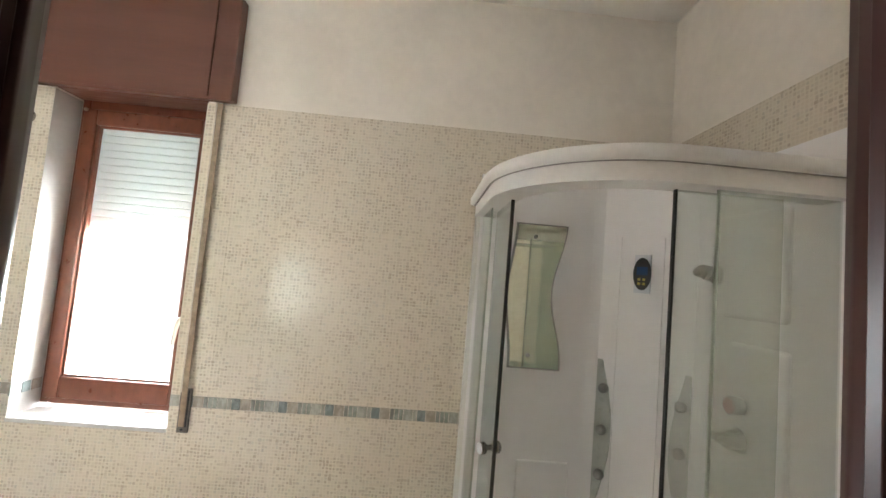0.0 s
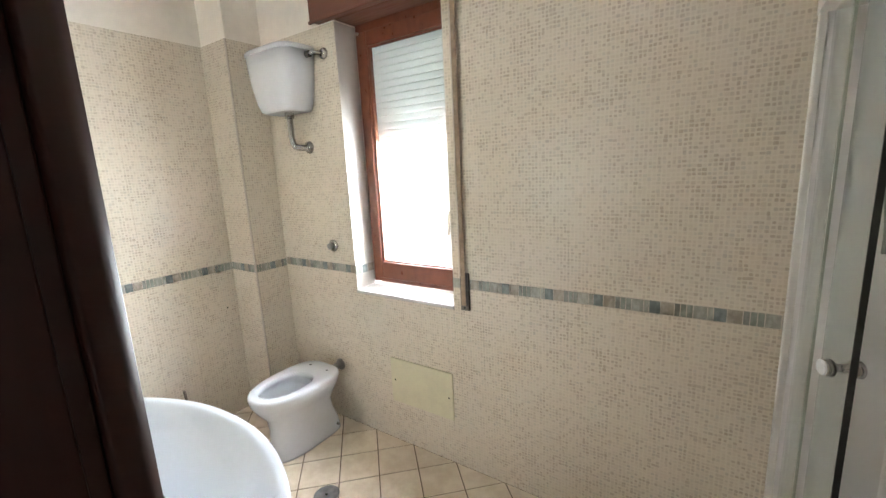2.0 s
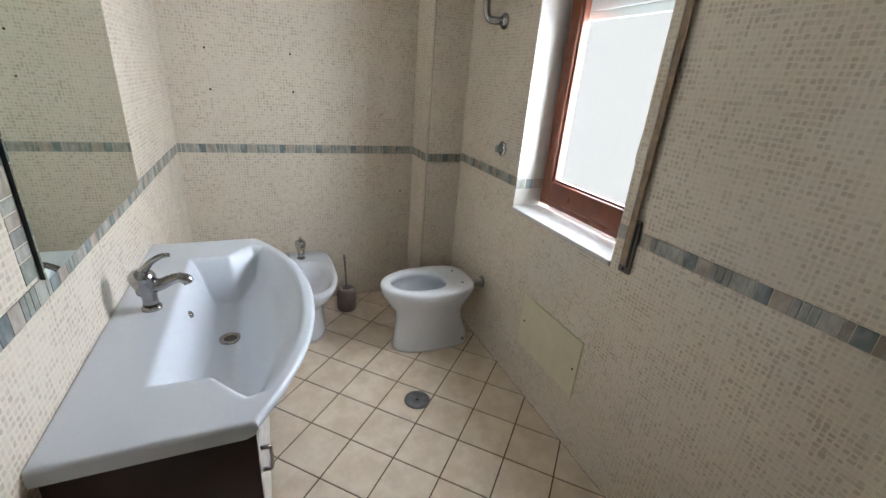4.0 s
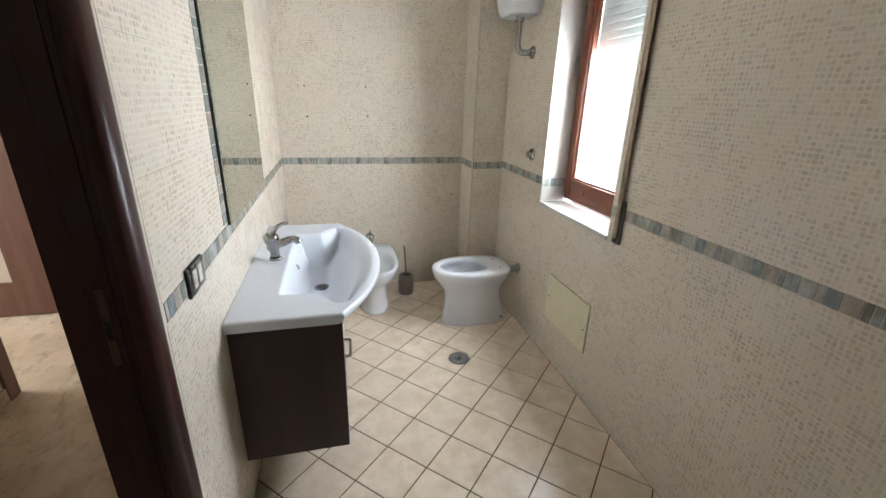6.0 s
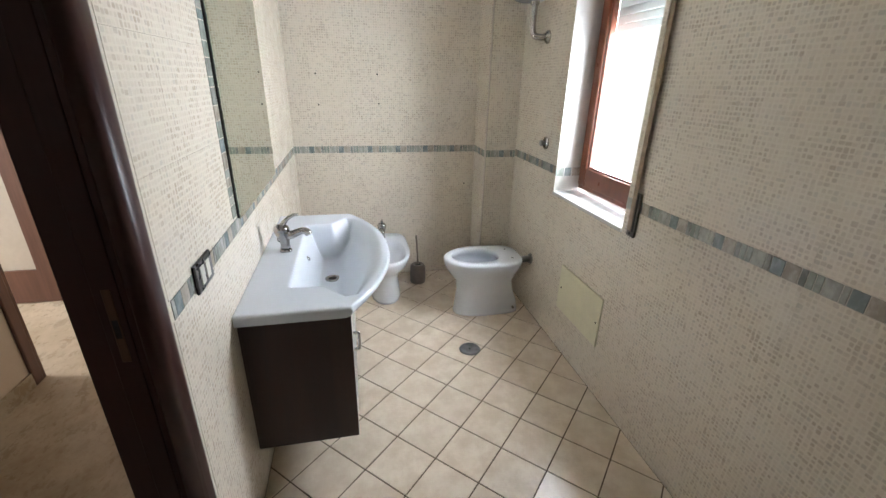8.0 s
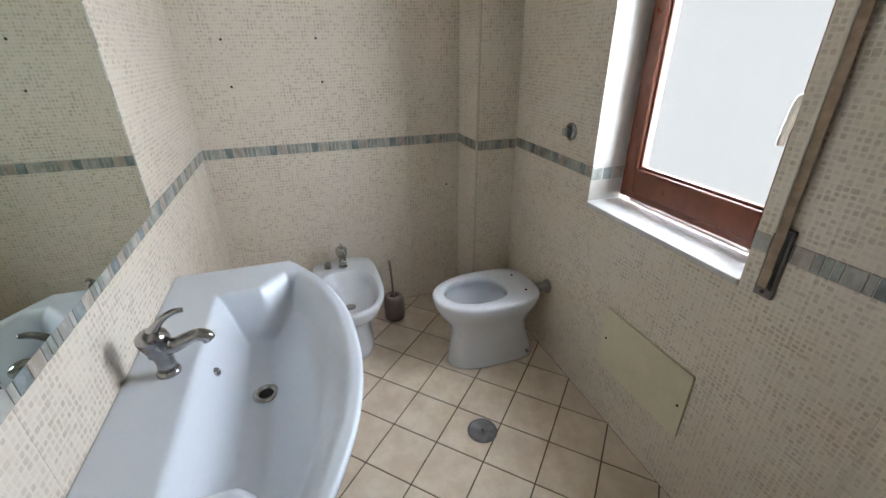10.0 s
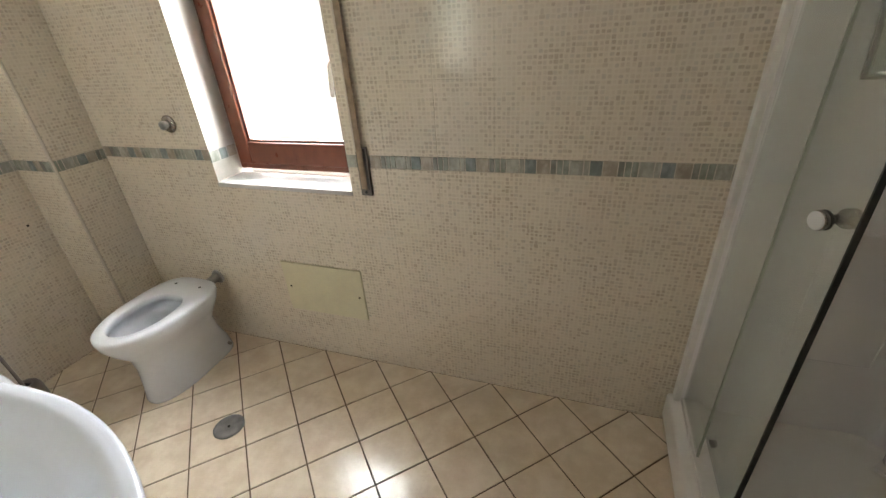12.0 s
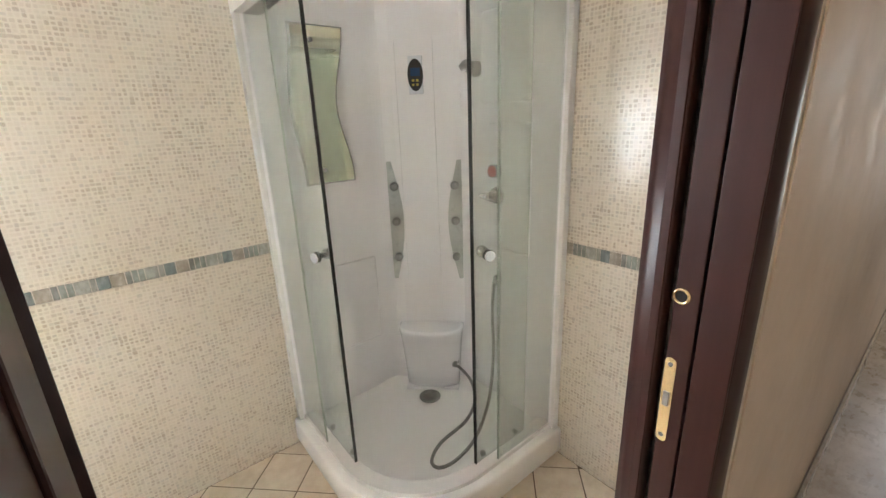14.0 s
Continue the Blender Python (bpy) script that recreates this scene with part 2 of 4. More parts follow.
STRAP_TRIM = plain("cream_strap_guide", (0.62, 0.56, 0.47), 0.4, 0.05)
TAUPE = plain("taupe_plastic", (0.17, 0.135, 0.11), 0.45, 0.06, 30)
SWITCH_DARK = plain("anthracite_plate", (0.035, 0.03, 0.028), 0.3, 0.05)
SWITCH_WHITE = plain("ivory_switch_key", (0.6, 0.57, 0.5), 0.35, 0.03)
MIRROR = plain("silver_mirror", (0.68, 0.73, 0.655), 0.015, 0.01, metal=1.0)
SHOWER_MIRROR = plain("greenish_shower_mirror", (0.86, 0.90, 0.76), 0.05, 0.02, metal=1.0)
WATER = plain("toilet_water", (0.34, 0.36, 0.36), 0.03, 0.05)
SHUTTER = shutter_material()
GLASS = glass_material("window_glass", (0.97, 0.98, 0.97), 0.01)
SHOWER_GLASS = glass_material("green_shower_glass", (0.955, 0.975, 0.962), 0.21)
EDGE_GREEN = plain("green_glass_edge", (0.36, 0.39, 0.335), 0.15, 0.05)
DISPLAY_BLUE = plain("blue_display", (0.03, 0.06, 0.13), 0.2, 0.1)
DISPLAY_YELLOW = plain("yellow_display_keys", (0.42, 0.34, 0.06), 0.3, 0.1)
DRAIN_GREY = plain("grey_drain_metal", (0.19, 0.185, 0.18), 0.42, 0.12, 30, metal=0.5)
SEAM = plain("dark_joint", (0.30, 0.285, 0.27), 0.6, 0.1)
HOSE = plain("grey_metal_hose", (0.30, 0.29, 0.28), 0.35, 0.15, 90, metal=0.9)


# ---- mesh helpers ----
def smooth(bm, on=True):
    for f in bm.faces:
        f.smooth = on
    return bm


def mesh_of(name, bm, mat):
    bmesh.ops.recalc_face_normals(bm, faces=bm.faces[:])
    me = bpy.data.meshes.new(name)
    bm.to_mesh(me)
    bm.free()
    me.materials.append(mat)
    return me


def part(name, bm, mat, parent=None, label=""):
    ob = new(name, mesh_of(name, bm, mat))
    if parent:
        ob.parent = parent
    if label:
        tagged(ob, label)
    return ob


def thing(name, label, category, group="", kind="", at=(0, 0, 0)):
    ob = new(name)
    ob.empty_display_size = 0.05
    ob.location = at
    return tagged(ob, label, category, group, kind)


def structure(name, bm, mat, label, category):
    return tagged(part(name, bm, mat), label, category, kind="structure")


def box(x0, x1, y0, y1, z0, z1, bevel=0.0, bm=None, seg=2):
    own = bmesh.new()
    bmesh.ops.create_cube(own, size=1)
    bmesh.ops.scale(own, vec=(x1 - x0, y1 - y0, z1 - z0), verts=own.verts)
    bmesh.ops.translate(own, vec=((x0 + x1) / 2, (y0 + y1) / 2, (z0 + z1) / 2), verts=own.verts)
    if bevel:
        bmesh.ops.bevel(own, geom=own.edges[:], offset=bevel, segments=seg, profile=0.5, affect="EDGES")
    if bm is None:
        return own
    me = bpy.data.meshes.new("tmp")
    own.to_mesh(me)
    own.free()
    bm.from_mesh(me)
    bpy.data.meshes.remove(me)
    return bm


def loft(rings, cap0=True, cap1=True, closed=True, bm=None):
    bm = bm or bmesh.new()
    rows = [[bm.verts.new(p) for p in ring] for ring in rings]
    n = len(rows[0])
    for a, b in zip(rows, rows[1:]):
        for i in range(n if closed else n - 1):
            f = bm.faces.new((a[i], a[(i + 1) % n], b[(i + 1) % n], b[i]))
            f.smooth = True
    if cap0:
        bm.faces.new(rows[0][::-1])
    if cap1:
        bm.faces.new(rows[-1])
    return bm


def circle(c, axis, r, n=20, squash=1.0):
    a = Vector(axis).normalized()
    side = a.orthogonal().normalized()
    up = a.cross(side)
    return [Vector(c) + side * (r * math.cos(t)) + up * (r * squash * math.sin(t)) for t in (2 * math.pi * i / n for i in range(n))]


def turned(p0, p1, profile, n=24, bm=None):
    """A turned piece: profile rows of (way along 0..1, radius)."""
    p0, p1 = Vector(p0), Vector(p1)
    return loft([circle(p0.lerp(p1, s), p1 - p0, max(r, 1e-4), n) for s, r in profile], bm=bm)


def cyl(p0, p1, r, n=20, bm=None):
    return turned(p0, p1, [(0, r * 0.94), (0.04, r), (0.96, r), (1, r * 0.94)], n, bm)


def spline(pts, steps=10):
    pts = [Vector(p) for p in pts]
    ext = [pts[0] * 2 - pts[1]] + pts + [pts[-1] * 2 - pts[-2]]
    out = []
    for i in range(1, len(ext) - 2):
        a, b, c, d = ext[i - 1:i + 3]
        for k in range(steps):
            t = k / steps
            out.append(0.5 * (2 * b + (c - a) * t + (2 * a - 5 * b + 4 * c - d) * t * t + (3 * b - a - 3 * c + d) * t ** 3))
    return out + [pts[-1]]


def tube(pts, radii, n=14, steps=10, bm=None):
    path = spline(pts, steps)
    rings = []
    side = None
    for i, p in enumerate(path):
        d = (path[min(i + 1, len(path) - 1)] - path[max(i - 1, 0)]).normalized()
        side = d.orthogonal().normalized() if side is None else (side - d * side.dot(d)).normalized()
        up = d.cross(side)
        f = i / (len(path) - 1)
        r = radii if isinstance(radii, float) else np.interp(f, np.linspace(0, 1, len(radii)), radii)
        rings.append([p + side * (r * math.cos(t)) + up * (r * math.sin(t)) for t in (2 * math.pi * k / n for k in range(n))])
    return loft(rings, bm=bm)


def prism(outline, z0, z1, bm=None):
    return loft([[(x, y, z0) for x, y in outline], [(x, y, z1) for x, y in outline]], bm=bm)


def flat(bm):
    return smooth(bm, False)


# ---- the plan ----
N, S, E, W = 1.927, 0.410, 1.135, -2.562
TOP, CEIL = 2.31, 2.93
BAND0, BAND1 = 0.965, 1.015
HALL = 0.266
DOOR_L, DOOR_R, DOOR_H = -0.289, 0.420, 2.10
WIN = (-1.662, -0.998, 0.880, 2.33)
PIER_X, PIER_Y = -2.300, 1.705
BACK = 0.008


def wall_boxes(*boxes):
    bm = bmesh.new()
    for b in boxes:
        box(*b, bm=bm)
    return bm


wx0, wx1, wz0, wz1 = WIN
n0, n1 = N + BACK, 2.185
wall_north = structure("wall_north", wall_boxes(
    (W - 0.12, wx0, n0, n1, 0, CEIL), (wx1, E + 0.12, n0, n1, 0, CEIL),
    (wx0, wx1, n0, n1, 0, wz0 - 0.02), (wx0, wx1, n0, n1, 2.42, CEIL)), PAINT, "cream painted outer wall tiled with mosaic print to door height", "wall")
wall_west = structure("wall_west", wall_boxes((W - 0.12, W - BACK, HALL, n0, 0, CEIL)), PAINT, "cream painted wall tiled with beige mosaic print", "wall")
wall_east = structure("wall_east", wall_boxes((E + BACK, E + 0.12, HALL, n0, 0, CEIL)), PAINT, "cream painted wall tiled with glossy beige mosaic print", "wall")
wall_south = structure("wall_south", wall_boxes(
    (W - BACK, DOOR_L - 0.03, HALL, S - BACK, 0, CEIL), (DOOR_R + 0.03, E + BACK, HALL, S - BACK, 0, CEIL),
    (DOOR_L - 0.03, DOOR_R + 0.03, HALL, S - BACK, DOOR_H + 0.03, CEIL)), PAINT, "partition wall with the doorway, tiled on the bathroom side", "wall")
wall_pier = structure("wall_pier", wall_boxes((W - BACK, PIER_X - BACK, PIER_Y + BACK, n0, 0, CEIL)), PAINT, "square corner pier tiled with beige mosaic print", "wall")
structure("floor", wall_boxes((W - BACK, E + BACK, S - BACK, n0, -0.12, -0.0035)), FLOOR_GROUT, "bathroom floor bed with brown grout", "floor")
structure("ceiling", wall_boxes((W - 0.3, 4.75, -3.2, n1, CEIL, CEIL + 0.15)), CEILING, "plain white painted ceiling", "ceiling")

# hall beyond the doorway
structure("floor_hall", wall_boxes((W - 0.2, 4.6, -3.1, S - BACK - 0.002, -0.12, 0.0)), MARBLE, "polished beige marble hall floor with brown veins", "floor")
structure("wall_hall_north", wall_boxes((E + 0.122, 4.6, HALL, HALL + 0.15, 0, CEIL)), HALL_PAINT, "beige painted hall wall", "wall")
structure("wall_hall_skin", wall_boxes((DOOR_R + 0.075, E + 0.12, HALL - 0.004, HALL - 0.001, 0, CEIL), (W, DOOR_L - 0.075, HALL - 0.004, HALL - 0.001, 0, CEIL)), HALL_PAINT, "beige paint on the hall side of the partition", "wall")
structure("wall_hall_south", wall_boxes((-1.60, 4.6, -0.97, -0.82, 0, CEIL)), HALL_PAINT, "pale beige painted hall wall", "wall")
structure("wall_hall_west", wall_boxes((W - 0.15, -2.50, -3.1, -1.72, 0, CEIL), (W - 0.15, -2.50, -0.88, HALL - 0.005, 0, CEIL), (W - 0.15, -2.50, -1.72, -0.88, 2.1, CEIL)), HALL_PAINT, "beige wall with a closed door", "wall")
structure("wall_side_room", wall_boxes((-1.60, -1.45, -3.1, -0.972, 0, CEIL)), HALL_PAINT, "pale beige painted wall", "wall")
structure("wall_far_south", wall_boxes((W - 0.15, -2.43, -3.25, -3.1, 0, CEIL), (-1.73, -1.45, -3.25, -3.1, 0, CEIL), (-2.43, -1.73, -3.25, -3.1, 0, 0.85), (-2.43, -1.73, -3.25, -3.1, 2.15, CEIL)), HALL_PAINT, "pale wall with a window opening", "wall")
# unseen wall that closes the hall, its opening added behind the fill lamp
structure("wall_hall_end", wall_boxes((4.6, 4.75, -0.97, -0.70, 0, CEIL), (4.6, 4.75, 0.14, 0.42, 0, CEIL), (4.6, 4.75, -0.70, 0.14, 0, 0.85), (4.6, 4.75, -0.70, 0.14, 2.15, CEIL)), HALL_PAINT, "unseen hall end wall with an added opening", "wall")
structure("baseboard", wall_boxes((-1.60, 4.6, -0.82, -0.808, 0, 0.075), (DOOR_R + 0.075, 4.6, HALL - 0.016, HALL - 0.004, 0, 0.075)), MARBLE, "low beige marble skirting in the hall", "baseboard")


# ---- tiles ----
TILE_MESH = {}


def tile_mesh(w, h, thick, mat, chamfer=0.0003):
    """A thin tile in x and z, facing -y, with chamfered front edges."""
    key = (round(w, 4), round(h, 4), thick, mat.name)
    if key not in TILE_MESH:
        c, a, b = chamfer, w / 2, h / 2
        vs = []
        for ins, y in ((0, thick), (0, c), (c, 0)):
            vs += [(-a + ins, y, -b + ins), (a - ins, y, -b + ins), (a - ins, y, b - ins), (-a + ins, y, b - ins)]
        fs = [(8, 9, 10, 11)]
        for k in (0, 4):
            fs += [(k + i, k + (i + 1) % 4, k + 4 + (i + 1) % 4, k + 4 + i) for i in range(4)]
        me = bpy.data.meshes.new("tile")
        me.from_pydata(vs, [], fs)
        me.materials.append(mat)
        TILE_MESH[key] = me
    return TILE_MESH[key]


def put_tile(name, parent, side, plane, u, v, w, h, mat, thick=0.007):
    """side: the wall that carries the tile (N, S, E, W)."""
    ob = new(name, tile_mesh(w, h, thick, mat))
    turn = {"N": 0, "S": 180, "W": 90, "E": -90}[side]
    at = (u, plane, v) if side in "NS" else (plane, u, v)
    ob.matrix_basis = pose(*at, 0, 0, turn)
    ob.parent = parent
    return ob


def minus(rect, hole):
    a0, a1, b0, b1 = rect
    h0, h1, k0, k1 = hole
    if h1 <= a0 or h0 >= a1 or k1 <= b0 or k0 >= b1:
        return [rect]
    out = []
    if h0 > a0:
        out.append((a0, h0, b0, b1))
    if h1 < a1:
        out.append((h1, a1, b0, b1))
    m0, m1 = max(a0, h0), min(a1, h1)
    if k0 > b0:
        out.append((m0, m1, b0, k0))
    if k1 < b1:
        out.append((m0, m1, k1, b1))
    return out


ROWS_Z = [(0.0, 0.197), (0.197, 0.453), (0.453, 0.709), (0.709, BAND0)] + [(BAND1 + 0.259 * k, BAND1 + 0.259 * (k + 1)) for k in range(5)]
# the border repeats this run of pieces every 20 cm
PIECES = [(0.0435, TAUPE_GLASS), (0.0190, SLATE_GLASS), (0.0195, GREEN_GLASS), (0.0195, GREEN_GLASS), (0.0425, PALE_GLASS), (0.0175, PALE_GLASS), (0.0385, BLUE_GLASS)]
GLASSES = [TAUPE_GLASS, SLATE_GLASS, GREEN_GLASS, PALE_GLASS, BLUE_GLASS]
BORDER_AT = 0.138
rng = random.Random(4)


def tile_field(parent, side, plane, u0, u1, start, holes=(), band_holes=(), lift=0.0, tilt=0.0):
    """Tiles 20 cm wide in rows, with the border between them; the border runs slightly out of level."""
    def rise(at):
        return lift + tilt * max(0.0, at + 0.9)

    k = math.floor((u0 - start) / 0.2)
    cols = []
    while start + k * 0.2 < u1 - 1e-6:
        cols.append((max(u0, start + k * 0.2), min(u1, start + (k + 1) * 0.2)))
        k += 1
    j = 0.00012
    for a0, a1 in cols:
        up = rise((a0 + a1) / 2)
        for z0, z1 in ((p + up * (0.9 < p < 1.1), r + up * (0.9 < r < 1.1)) for p, r in ROWS_Z):
            rects = [(a0, a1, z0, z1)]
            for hole in holes:
                rects = [r for q in rects for r in minus(q, hole)]
            for r0, r1, q0, q1 in rects:
                if r1 - r0 > 0.004 and q1 - q0 > 0.004:
                    put_tile("tile", parent, side, plane, (r0 + r1) / 2, (q0 + q1) / 2, r1 - r0 - 2 * j, q1 - q0 - 2 * j, MOSAIC)
    run = PIECES if side in "NW" else PIECES[::-1]
    at = start + 0.2 * math.floor((u0 - start) / 0.2) + BORDER_AT - 0.2
    while at < u1:
        for w, glass in run:
            a, b = max(at, u0), min(at + w, u1)
            mid = (a + b) / 2
            if b - a > 0.008 and not any(h0 < mid < h1 for h0, h1 in band_holes):
                put_tile("border_tile", parent, side, plane - 0.001 * (1 if side in "NE" else -1), mid, (BAND0 + BAND1) / 2 + rise(mid), b - a - 0.0026, BAND1 - BAND0 - 0.004, glass)
            at += w


def grout_sheet(parent, *boxes):
    part("grout", wall_boxes(*boxes), WALL_GROUT, parent)


# ---- window ----
def frame_bars(parent, name, x0, x1, y0, y1, z0, z1, wl, wr, wb, wt, mat, bevel=0.004):
    part(name, box(x0, x0 + wl, y0, y1, z0, z1, bevel), mat, parent)
    part(name, box(x1 - wr, x1, y0, y1, z0, z1, bevel), mat, parent)
    part(name, box(x0 + wl, x1 - wr, y0 + 0.001, y1 - 0.001, z0, z0 + wb, bevel), mat, parent)
    part(name, box(x0 + wl, x1 - wr, y0 + 0.001, y1 - 0.001, z1 - wt, z1, bevel), mat, parent)


window = thing("window_1", "red-brown wooden single window, closed, in a white reveal", "window", kind="structure", at=(-1.33, 2.09, 0.9))
window.matrix_basis = Matrix()
frame_bars(window, "window_frame", wx0 + 0.002, wx1 - 0.002, 2.075, 2.135, wz0 + 0.018, 2.40, 0.035, 0.035, 0.045, 0.12, WINDOW_WOOD)
frame_bars(window, "sash", wx0 + 0.022, wx1 - 0.022, 2.058, 2.112, wz0 + 0.045, 2.275, 0.064, 0.064, 0.098, 0.075, WINDOW_WOOD, 0.006)
frame_bars(window, "glazing_bead", wx0 + 0.084, wx1 - 0.084, 2.070, 2.088, wz0 + 0.141, 2.202, 0.012, 0.012, 0.012, 0.012, WINDOW_WOOD, 0.004)
pane = part("pane", box(wx0 + 0.088, wx1 - 0.088, 2.089, 2.093, wz0 + 0.145, 2.198), GLASS, window)
pane.visible_shadow = False
for x in (wx0 + 0.036, wx1 - 0.030):
    part("hinge_cap", turned((x, 2.046, 2.268), (x, 2.060, 2.268), [(0, 0.005), (0.3, 0.008), (1, 0.008)], 14), STRAP_TRIM, window, "small pale hinge cap")
handle = part("window_handle", box(-1.058, -1.034, 2.044, 2.058, 1.285, 1.36, 0.004), STRAP_TRIM, window, "cream plastic window handle")
part("lever", tube([(-1.046, 2.044, 1.33), (-1.048, 2.012, 1.33), (-1.054, 2.006, 1.315), (-1.062, 2.006, 1.25), (-1.066, 2.008, 1.215)], [0.009, 0.010, 0.011, 0.010, 0.008]), STRAP_TRIM, handle)
part("window_sill", box(wx0 + 0.001, wx1 - 0.001, N - 0.008, 2.074, wz0 - 0.018, wz0 + 0.002, 0.004), WHITE_STONE, window, "white marble window sill")
part("outer_sill", box(wx0 + 0.001, wx1 - 0.001, 2.136, 2.225, wz0 - 0.018, wz0 + 0.006, 0.003), WHITE_STONE, window)
for x in (wx0, wx1):
    s = 1 if x == wx0 else -1
    part("reveal", box(*sorted((x + s * 0.001, x - s * 0.006)), N + 0.0005, 2.0745, wz0 + 0.003, wz1 - 0.02), REVEAL, window)
for i in range(3):
    put_tile("border_tile", window, "W", wx0 + 0.0032, N + 0.022 + 0.05 * i, (BAND0 + BAND1) / 2, 0.046 - 0.008 * (i % 2), BAND1 - BAND0 - 0.004, (GREEN_GLASS, BLUE_GLASS, TAUPE_GLASS)[i])
part("head_board", box(wx0 - 0.05, wx1 + 0.05, N + 0.009, 2.0745, 2.318, 2.336, 0.002), BOX_WOOD, window)

shutter = thing("roller_shutter", "half-lowered white plastic roller shutter outside the window", "shutter")
slat = None
z = 1.70
while z < 2.38:
    ring = [(0, 0.0), (0.0009, 0.006), (0.0014, 0.019), (0.0009, 0.032), (0, 0.038), (-0.004, 0.032), (-0.0045, 0.019), (-0.004, 0.006)]
    if slat is None:
        slat = part("slat", loft([[(x, 2.165 - y, h) for y, h in ring] for x in (wx0 + 0.004, wx1 - 0.004)]), SHUTTER, shutter)
        slat.location.z = z
    else:
        ob = slat.copy()
        scene.collection.objects.link(ob)
        ob.location.z = z
    z += 0.0372

shutter_box = thing("shutter_box", "brown painted wooden roller shutter box above the window", "shutter box")
part("front_panel", box(-1.782, -0.975, 1.872, N + 0.007, 2.318, 2.785, 0.004), BOX_WOOD, shutter_box)
part("side_panel", box(-0.972, -0.872, 1.872, N + 0.007, 2.318, 2.785, 0.004), BOX_WOOD, shutter_box)
part("bottom_lip", box(-1.786, -0.868, 1.866, 1.880, 2.306, 2.320, 0.003), BOX_WOOD, shutter_box)

belt = thing("shutter_strap", "beige woven shutter strap running into a steel winder plate", "strap")
part("strap", box(-0.944, -0.920, 1.908, 1.9105, 0.897, 2.307, 0.0008, seg=1), STRAP, belt)
part("guide", box(-0.950, -0.943, 1.905, 1.9262, 1.04, 2.307, 0.002), STRAP_TRIM, belt)
wind = part("winder_plate", box(-0.952, -0.906, 1.914, 1.9262, 0.870, 1.055, 0.003), DARK_STEEL, belt, "brushed steel winder plate")
# black strip stands for the shadow gap to the right of the strap
part("gap_shade", box(-0.919, -0.912, 1.9125, 1.9145, 0.895, 1.050, 0.0005, seg=1), BLACK, wind)
part("screw", cyl((-0.930, 1.9145, 0.884), (-0.930, 1.911, 0.884), 0.005, 12), BLACK, wind)


# ---- doorway and sliding door ----
door_frame = thing("door_1", "dark mahogany doorway with a sliding door pushed back", "door", kind="structure")
lin = 0.030
part("lining", box(DOOR_L - lin, DOOR_L, 0.272, 0.379, 0, DOOR_H, 0.002), JAMB, door_frame)
part("stop", box(DOOR_L - 0.002, DOOR_L + 0.003, 0.322, 0.366, 0, DOOR_H, 0.002), JAMB, door_frame)
part("head", box(DOOR_L - lin, DOOR_R + lin, 0.272, 0.405, DOOR_H + 0.001, DOOR_H + 0.03, 0.002), JAMB, door_frame)
part("lining", box(DOOR_R, DOOR_R + lin, 0.384, 0.400, 0, DOOR_H, 0.002), JAMB, door_frame)
part("lining", box(DOOR_R, DOOR_R + lin, 0.272, 0.3235, 0, DOOR_H, 0.002), JAMB, door_frame)
part("pocket", box(DOOR_R + 0.030, DOOR_R + 0.034, 0.3235, 0.383, 0, DOOR_H), BLACK, door_frame)


def casing(x0, x1, y0, y1, z1, bow=2.2):
    """A rounded architrave upright."""
    pts = []
    d = y1 - y0
    for f in (0, 0.05, 0.15, 0.3, 0.5, 0.7, 0.85, 0.95, 1.0):
        x = x0 + (x1 - x0) * f
        pts.append((x, y0 + d * (1 - 0.88 * abs(2 * f - 1) ** bow)))
    outline = [(x0, y0)] + pts + [(x1, y0)]
    return prism(outline, 0, z1)


for x0, x1 in ((DOOR_L - 0.072, DOOR_L - 0.002), (DOOR_R + 0.002, DOOR_R + 0.072)):
    if x0 < 0:
        part("architrave", casing(x0, x1 + 0.007, 0.380, 0.414, DOOR_H + 0.07, 6), JAMB, door_frame)
    else:
        part("architrave", casing(x0, x1, 0.380, 0.432, DOOR_H + 0.07, 9), JAMB, door_frame)
    part("architrave", casing(x0, x1, 0.2745, 0.262, DOOR_H + 0.07), JAMB, door_frame)
part("architrave", box(DOOR_L - 0.002, DOOR_R + 0.002, 0.4105, 0.431, DOOR_H, DOOR_H + 0.07, 0.006), JAMB, door_frame)
part("architrave", box(DOOR_L - 0.002, DOOR_R + 0.002, 0.262, 0.2725, DOOR_H, DOOR_H + 0.07, 0.006), JAMB, door_frame)
strike = part("strike_plate", box(DOOR_L + 0.0035, DOOR_L + 0.0050, 0.338, 0.354, 0.93, 1.09, 0.001, seg=1), DIM_BRASS, door_frame, "brass strike plate, coloured darker for the shaded jamb")
part("bolt_hole", box(DOOR_L + 0.0049, DOOR_L + 0.0055, 0.341, 0.351, 0.985, 1.025), HOLE, strike)

leaf = part("door_leaf", box(DOOR_R + 0.003, DOOR_R + 0.029, 0.3285, 0.3660, 0.008, DOOR_H - 0.01, 0.002), JAMB, door_frame, "edge of the mahogany sliding door")
px = DOOR_R + 0.003
pull = part("finger_pull", turned((px + 0.001, 0.3545, 1.225), (px - 0.004, 0.3545, 1.225), [(0, 0.0135), (0.6, 0.0145), (1, 0.0125), (1, 0.0095), (0.2, 0.009)], 24), BRASS, leaf, "round brass finger pull")
part("pull_hole", cyl((px - 0.001, 0.3545, 1.225), (px - 0.0028, 0.3545, 1.225), 0.0092, 20), HOLE, pull)
plate_ring = []
